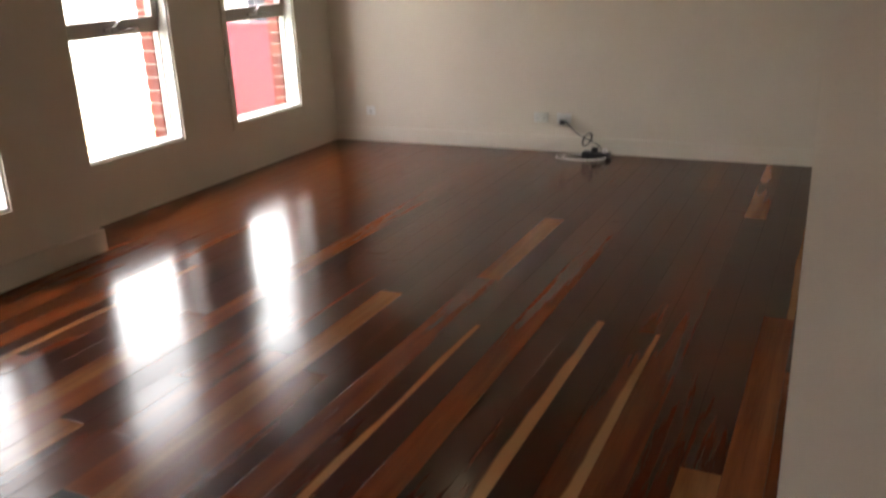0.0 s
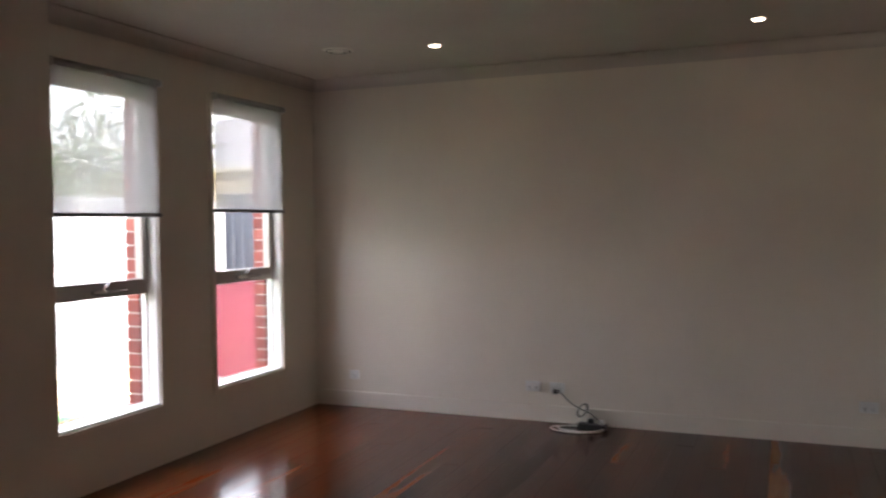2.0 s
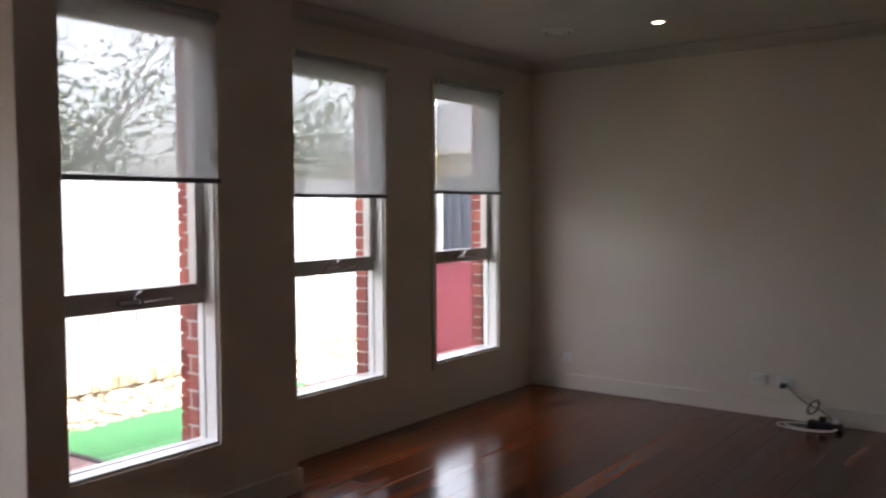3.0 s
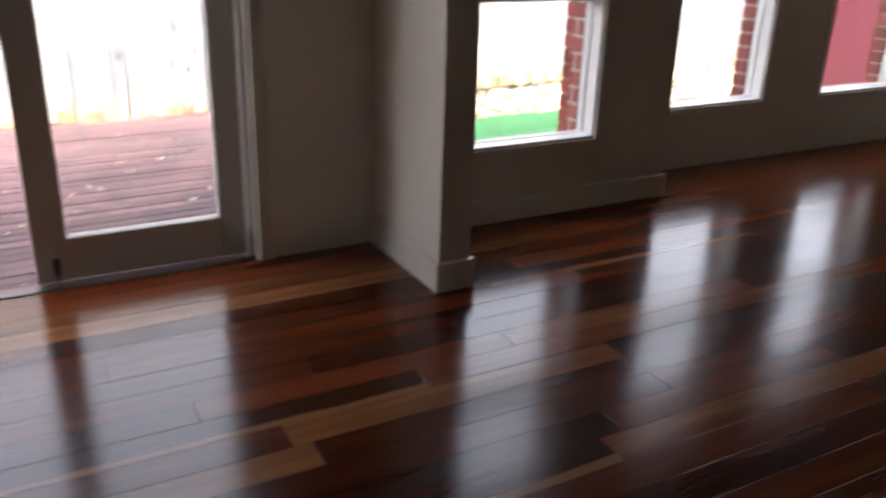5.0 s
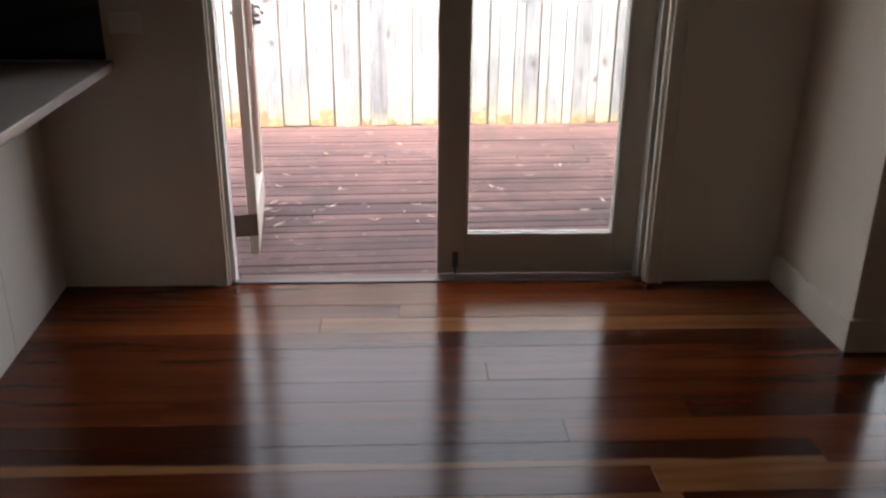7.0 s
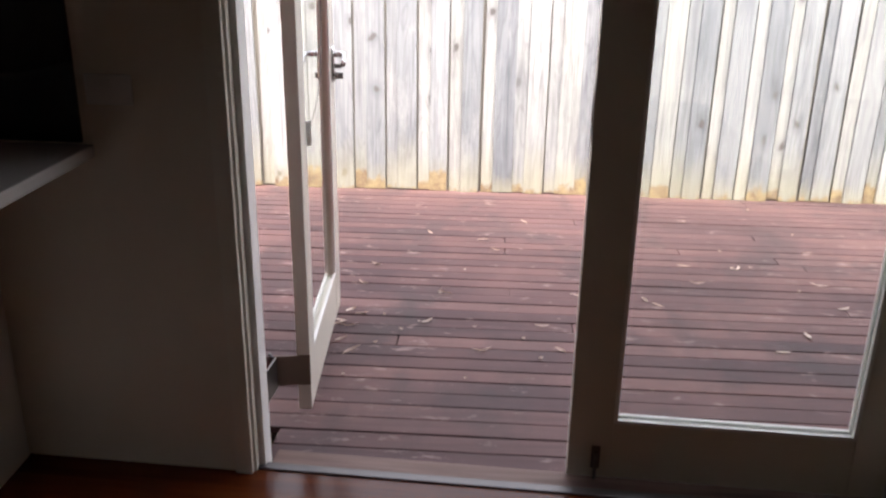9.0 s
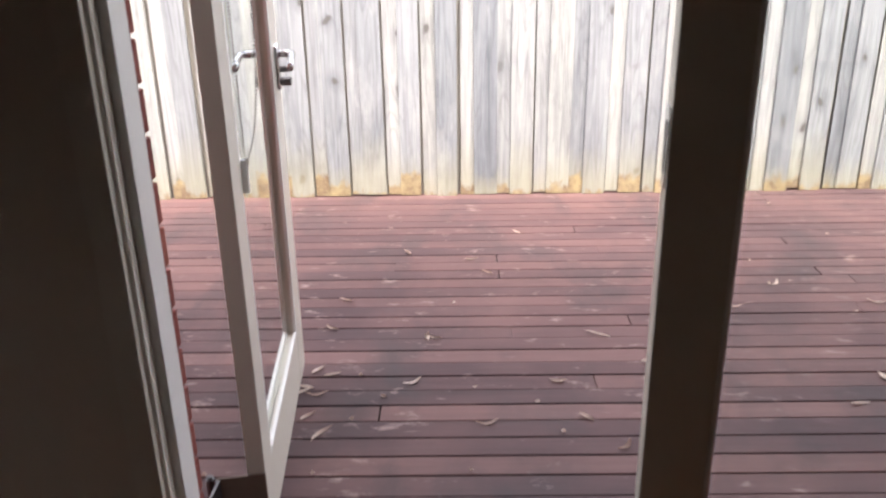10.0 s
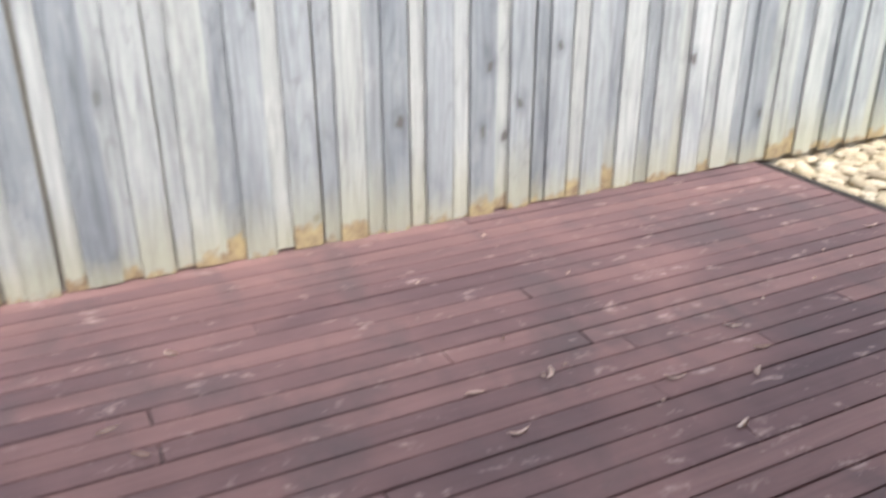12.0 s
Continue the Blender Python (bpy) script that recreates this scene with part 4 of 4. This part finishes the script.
def tree(x, y, h, seed, spread):
    r = random.Random(seed)
    t = empty("tree", pose(x, y, -0.42))
    tagged(t, "leafy green garden tree behind the paling fence", "tree", "garden trees")
    bm = bmesh.new()
    tips = []
    trunk = [Vector((0.1 * math.sin(i * 0.8 + seed), 0.1 * math.cos(i * 0.7), h * 0.6 * i / 7)) for i in range(8)]
    add_tube(bm, trunk, lambda q: 0.14 * (1 - 0.55 * q), 9)
    for b in range(9):
        a = b * 2.4 + r.uniform(-0.3, 0.3)
        s = trunk[3 + b % 5]
        ln = spread * r.uniform(0.6, 1.0)
        pts_ = [s + Vector((math.cos(a) * ln * q, math.sin(a) * ln * q, h * 0.35 * q * r.uniform(0.7, 1.1))) for q in (0, 0.35, 0.7, 1.0)]
        add_tube(bm, pts_, lambda q: 0.05 * (1 - 0.8 * q), 6)
        tips += pts_[1:]
    smooth(part("trunk", bm, BARK, t))
    verts, faces = [], []
    for _ in range(3600):
        c = r.choice(tips) + Vector((r.gauss(0, 0.42), r.gauss(0, 0.42), r.gauss(0, 0.36)))
        d = Vector((r.uniform(-1, 1), r.uniform(-1, 1), r.uniform(-1, 0.4))).normalized()
        s = d.cross(Vector((r.uniform(-1, 1), r.uniform(-1, 1), r.uniform(-1, 1)))).normalized()
        ln, w = r.uniform(0.07, 0.15), r.uniform(0.02, 0.04)
        k0 = len(verts)
        verts += [c, c + d * ln * 0.5 + s * w, c + d * ln, c + d * ln * 0.5 - s * w]
        faces.append((k0, k0 + 1, k0 + 2, k0 + 3))
    me = bpy.data.meshes.new("crown")
    me.from_pydata([tuple(v) for v in verts], [], faces)
    me.materials.append(FOLIAGE)
    cr = new("crown", me)
    cr.parent = t


tree(-12.6, 7.4, 4.6, 3, 1.6)
tree(-12.4, 11.4, 4.4, 8, 1.7)
tree(-13.4, 14.9, 4.6, 11, 1.8)
tree(-13.8, 3.2, 4.2, 14, 1.5)

# ---- paling fence ----
FX = -6.512
fence = empty("paling_fence", pose(FX, 0, 0, 0, 0, 3.1))
tagged(fence, "tall weathered grey timber paling fence beside the deck", "fence")
FTOP = 1.80
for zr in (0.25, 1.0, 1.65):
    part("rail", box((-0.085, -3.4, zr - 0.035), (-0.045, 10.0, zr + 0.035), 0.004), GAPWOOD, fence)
# added sheet: blocks the sky and stands in for shade in the gaps
part("added_gap_backing", box((-0.044, -3.4, -0.40), (-0.034, 10.0, FTOP - 0.02)), GAPWOOD, fence, "added dark sheet that keeps the gaps between palings shaded")
frng = random.Random(21)


def paling_mesh(w, zb):
    bm = bmesh.new()
    th = 0.015
    add_box(bm, (-th, 0.0, zb), (0.0, w, FTOP), 0.0015)
    return bm


pal_meshes = []
for w in (0.106, 0.114, 0.109, 0.118, 0.104, 0.111):
    me = bpy.data.meshes.new("paling")
    b_ = paling_mesh(w, DECKZ + 0.004)
    b_.to_mesh(me)
    b_.free()
    me.materials.append(PALING)
    pal_meshes.append(me)
PITCH = 0.1895
y = 0.018 - PITCH * 18
while y < 9.9:
    for off, xx in ((0.072, 0.006), (0.006, -0.010)):
        ob = new("paling", frng.choice(pal_meshes))
        ob.parent = fence
        ob.matrix_basis = pose(xx + frng.uniform(-0.002, 0.002), y + off + frng.uniform(-0.005, 0.003), frng.uniform(-0.008, 0.008), frng.uniform(-0.3, 0.3), 0, frng.uniform(-2.5, 0.6))
    y += PITCH

# ---- deck ----
deck = empty("deck", pose(0, 0, DECKZ, 0, 0, 2.85))
tagged(deck, "weathered red-brown timber deck with gaps between boards", "deck", kind="structure")
BW, BP = 0.0798, 0.0856
drng = random.Random(9)
DY0, DY1 = -3.3, 3.55
x = -6.612
row = 0
board_meshes = {}


def deck_board(x, ya, yb):
    ln = round(yb - ya, 2)
    if ln not in board_meshes:
        b_ = bmesh.new()
        add_box(b_, (0, 0, -0.022), (BW, ln - 0.003, 0.0), 0.003)
        me = bpy.data.meshes.new("deck_board")
        b_.to_mesh(me)
        b_.free()
        me.materials.append(DECK)
        board_meshes[ln] = me
    ob = new("deck_board", board_meshes[ln])
    ob.parent = deck
    ob.matrix_basis = pose(x, ya, drng.uniform(-0.0015, 0.0015), 0, drng.uniform(-0.4, 0.4), 0)


JOINTS = {}
for jx, jy in ((-5.47, 0.22), (-4.45, -0.14), (-5.06, 0.69), (-4.97, 0.26), (-4.78, 0.71), (-5.75, 0.65), (-5.59, 1.07), (-6.17, 0.61), (-5.66, 0.21),
               (-4.72, 1.15), (-5.56, -0.22), (-5.57, 1.52), (-5.90, 1.49), (-6.02, 0.57), (-5.20, 1.55)):
    JOINTS.setdefault(int((jx + 0.0498 * jy + 6.612) / BP), []).append(jy - 0.0498 * jx)
while x < XA - 0.20:
    cuts = JOINTS.get(row)
    if cuts is None:
        cuts = [drng.choice((-2.1, -1.2, -0.6, 1.9, 2.3, 2.75))]
        if drng.random() < 0.4:
            cuts.append(cuts[0] + drng.choice((1.35, 1.8)))
    lo_, hi_ = (DY0, DY1) if x + BW < XA - OUTER else (BRICKDOOR[0] + 0.215, BRICKDOOR[1] + 0.155)
    cuts = [lo_] + sorted(c for c in cuts if lo_ + 0.3 < c < hi_ - 0.3) + [hi_]
    for a, b in zip(cuts, cuts[1:]):
        deck_board(x, a, b)
    x += BP
    row += 1
# joists coloured near-black so the shade under the boards is painted in
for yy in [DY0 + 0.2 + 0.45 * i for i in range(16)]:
    part("joist", box((-6.60, yy - 0.022, -0.16), (-3.82, yy + 0.022, -0.024)), CAVITYSHADE, deck)
part("fascia", box((-6.53, DY1, -0.30), (-3.82, DY1 + 0.02, -0.004), 0.003), DECK, deck)

# ---- leaves on the deck ----


def gum_leaf_mesh(ln, w, curl, seed):
    r = random.Random(seed)
    bm = bmesh.new()
    top_, n = [], 7
    for i in range(n + 1):
        u = i / n
        hw = w * math.sin(math.pi * min(1, u * 0.97 + 0.03)) ** 0.8
        cx = curl * math.sin(u * math.pi) * ln
        z = 0.004 + 0.012 * abs(u - 0.5) * r.uniform(0.6, 1.4)
        xl = (u - 0.5) * ln
        top_.append((bm.verts.new((xl, cx + hw, z + 0.002)), bm.verts.new((xl, cx, z)), bm.verts.new((xl, cx - hw, z + 0.002))))
    for a, b in zip(top_, top_[1:]):
        bm.faces.new((a[0], a[1], b[1], b[0]))
        bm.faces.new((a[1], a[2], b[2], b[1]))
    bmesh.ops.solidify(bm, geom=bm.faces[:], thickness=0.0012)
    me = bpy.data.meshes.new("fallen_leaf")
    bm.to_mesh(me)
    bm.free()
    me.materials.append(DRYLEAF)
    return me


leaf_meshes = [gum_leaf_mesh(*a) for a in ((0.11, 0.009, 0.12, 1), (0.085, 0.008, -0.15, 2), (0.07, 0.010, 0.08, 3), (0.025, 0.008, 0.0, 4), (0.018, 0.006, 0.1, 5))]
LEAVES = [(-5.69, -0.18, 2, 30), (-4.61, -0.06, 1, 130), (-5.39, 1.06, 2, 80), (-6.38, 1.57, 3, 0), (-4.94, 0.56, 0, 60), (-5.95, 0.30, 2, 40), (-5.19, 1.09, 1, 95), (-4.39, 0.18, 1, 110),
          (-4.68, 1.42, 2, 10), (-4.52, 1.29, 2, 100), (-5.24, 1.63, 1, 75), (-4.90, 0.88, 2, 50), (-4.84, 0.73, 2, 140)]
spots = [(-4.56, -0.39), (-4.52, -0.40), (-4.53, -0.35), (-4.40, -0.35), (-4.31, -0.29), (-4.67, -0.37), (-5.40, 1.30), (-5.62, 0.10), (-4.29, 0.56), (-5.20, -0.37), (-5.84, 3.08)]
bits = [(-4.39, -0.22), (-4.13, -0.28), (-4.16, 0.14), (-4.50, 0.33), (-4.58, 0.14), (-4.42, 0.47), (-4.64, -0.32), (-4.64, -0.23), (-4.63, 0.40), (-4.97, -0.38), (-4.91, -0.03), (-4.11, -0.57),
        (-5.42, 1.37), (-5.51, 2.21), (-5.27, 1.98), (-5.16, 1.87), (-5.15, 1.52), (-5.95, 1.70), (-5.48, 0.17), (-4.98, 1.65), (-4.95, 0.83), (-4.76, 0.69), (-4.91, -0.01), (-5.39, 1.28)]
lr = random.Random(33)
for lx, ly in spots:
    LEAVES.append((lx, ly, lr.choice((0, 1, 2)), lr.uniform(60, 150)))
for lx, ly in bits:
    LEAVES.append((lx, ly, lr.choice((2, 3, 4)), lr.uniform(0, 360)))
for _ in range(14):
    LEAVES.append((lr.uniform(-6.3, -3.95), lr.uniform(-1.6, 3.0), lr.choice((2, 3, 3, 4, 4, 4)), lr.uniform(0, 360)))
for lx, ly, kk, ang in LEAVES:
    lf = new("fallen_leaf", leaf_meshes[kk])
    lf.matrix_basis = pose(lx, ly, DECKZ + 0.001, 0, 0, ang) @ Matrix.Scale(0.85, 4)
    tagged(lf, "dry pale gum leaf lying on the deck" if kk < 3 else "small dry scrap of leaf on the deck", "leaf", "fallen leaves")

# ---- bricks of the return, the window reveals and the door edge ----
brick_cache = {}


def brick(parent, lo, hi):
    size = tuple(round(b - a, 3) for a, b in zip(lo, hi))
    if size not in brick_cache:
        b_ = box((0, 0, 0), size, 0.004)
        me = bpy.data.meshes.new("brick")
        b_.to_mesh(me)
        b_.free()
        me.materials.append(BRICK)
        brick_cache[size] = me
    ob = new("brick", brick_cache[size])
    ob.parent = parent
    ob.matrix_basis = pose(*lo)


yr = YSTEP - OUTER
for c_ in range(31):
    z0 = -0.21 + c_ * 0.086
    xl, xr = XB - OUTER, XA - OUTER
    if c_ % 2 == 0:
        brick(brick_return, (xl, yr, z0), (xl + 0.23, yr + 0.10, z0 + 0.076))
        brick(brick_return, (xl + 0.24, yr, z0), (xr + 0.02, yr + 0.10, z0 + 0.076))
    else:
        brick(brick_return, (xl, yr, z0), (xl + 0.11, yr + 0.10, z0 + 0.076))
        brick(brick_return, (xl + 0.12, yr, z0), (xr + 0.02, yr + 0.10, z0 + 0.076))


# ---- floor boards ----
base_ = box((XA - 0.02, -3.6, -0.40), (3.2, YFAR, -0.021))
add_box(base_, (XB, YSTEP - 0.05, -0.40), (XA - 0.02, YFAR, -0.021))
subfloor = part("floor", base_, GAPWOOD)
tagged(subfloor, "polished mixed-tone hardwood strip floor", "floor", kind="structure")
FW = 0.1175
FX0 = -3.878
floor_cache = {}
grng = random.Random(17)
FLOORMATS = (FLOOR_DARK, FLOOR_MID, FLOOR_HONEY, FLOOR_SAP)


def floor_board(row_, ya, yb, tone):
    x0 = FX0 + row_ * FW
    if x0 < XB - 0.09:
        return
    ya = max(ya, -3.59)
    yb = min(yb, YFAR - 0.002)
    if x0 < XA - 0.06 and ya < YSTEP:
        ya = YSTEP
    if yb - ya < 0.05:
        return
    ln = round(yb - ya, 2)
    key = (ln, tone)
    if key not in floor_cache:
        b_ = box((0.0005, 0.0005, -0.019), (FW - 0.0005, ln - 0.0008, 0.0), 0.0008)
        me = bpy.data.meshes.new("floor_board")
        b_.to_mesh(me)
        b_.free()
        me.materials.append(FLOORMATS[tone])
        floor_cache[key] = me
    ob = new("floor_board", floor_cache[key])
    ob.parent = subfloor
    ob.matrix_basis = pose(x0, ya, grng.uniform(-0.0004, 0.0004), 0, grng.uniform(-0.28, 0.28), 0)


# boards that stand out: row, start, end, tone
SPECIAL = {
    0: [(3.54, YFAR, 1)], 1: [(3.54, YFAR, 1)], 2: [(3.54, 5.2, 1), (5.2, YFAR, 0)], 3: [(-2.5, 2.4, 1), (3.54, YFAR, 1)], 4: [(-1.6, 1.86, 1), (3.9, 5.9, 1)],
    5: [(-1.5, 0.31, 1), (0.31, 2.6, 2)], 6: [(-2.0, 0.02, 1), (0.02, 1.95, 2)], 7: [(-1.2, 0.45, 1), (0.45, 2.3, 0)], 8: [(-1.8, 2.1, 1), (2.1, 3.6, 3)], 9: [(-2.0, 0.6, 0), (0.6, 2.5, 1)], 10: [(-1.0, 1.8, 0)],
    11: [(-0.4, 1.2, 0)], 12: [(1.9, 3.1, 2), (-1.0, 0.8, 0)], 13: [(-1.0, 1.5, 3), (1.5, 3.0, 1)], 14: [(-1.4, 1.0, 1), (1.0, 2.2, 2)],
    15: [(-2.2, -0.53, 1), (-0.53, 1.05, 2), (1.05, 2.6, 0)], 16: [(-1.8, 1.2, 0), (2.2, 4.0, 1)], 17: [(-1.0, 1.9, 0), (1.9, 2.9, 1)],
    18: [(-1.0, 1.8, 3), (1.8, 3.62, 2), (3.62, YFAR, 0)], 19: [(0.8, 2.8, 1), (2.8, 5.6, 0)], 20: [(1.4, 4.0, 0)], 21: [(1.6, 3.92, 1), (3.92, 4.95, 2), (4.95, YFAR, 0)],
    22: [(1.2, 3.41, 3), (3.41, 5.75, 0), (5.75, YFAR, 2)], 23: [(1.5, 4.4, 0)], 24: [(2.0, 5.0, 1)], 25: [(1.4, 4.5, 0)], 26: [(1.6, 3.62, 3), (3.62, YFAR, 0)],
    27: [(1.6, 4.6, 0)], 28: [(1.7, 3.57, 3), (3.57, YFAR, 0)], 29: [(2.0, 5.4, 0)], 30: [(2.0, 5.29, 0), (5.29, YFAR, 2)], 31: [(1.4, 2.68, 2), (2.68, 5.9, 0)],
    32: [(3.9, 5.4, 3)], 33: [(4.2, 6.2, 1)], 34: [(4.0, 5.6, 3)],
}
NROWS = int((3.2 - FX0) / FW)
for r_ in range(NROWS):
    y = -3.6 - grng.uniform(0, 1.5)
    spec = sorted(SPECIAL.get(r_, []))
    while y < YFAR:
        nxt = next((s for s in spec if s[1] > y + 0.01), None)
        if nxt and nxt[0] <= y + 0.01:
            floor_board(r_, y, nxt[1], nxt[2])
            y = nxt[1]
            continue
        ln = grng.uniform(1.0, 3.4)
        end = y + ln
        if nxt and end > nxt[0] - 0.25:
            end = nxt[0]
        floor_board(r_, y, end, grng.choices((0, 1, 2), (0.55, 0.33, 0.12))[0])
        y = end

west_brick = bpy.data.objects["wall_west_brick"]
for c_ in range(27):
    z0 = -0.21 + c_ * 0.086
    ln = 0.23 if c_ % 2 == 0 else 0.11
    brick(west_brick, (XA - OUTER, BRICKDOOR[0] + 0.004 - ln, z0), (XA - 0.175, BRICKDOOR[0] + 0.004, z0 + 0.076))
recess_brick = bpy.data.objects["wall_recess_brick"]
for wi in (2, 3):
    for c_ in range(22):
        z0 = SILL - 0.02 + c_ * 0.086
        ln = 0.23 if c_ % 2 == 0 else 0.11
        brick(recess_brick, (XB - OUTER, WIN[wi][1] - 0.006, z0), (XB - OUTER + 0.098, WIN[wi][1] - 0.006 + ln, z0 + 0.076))
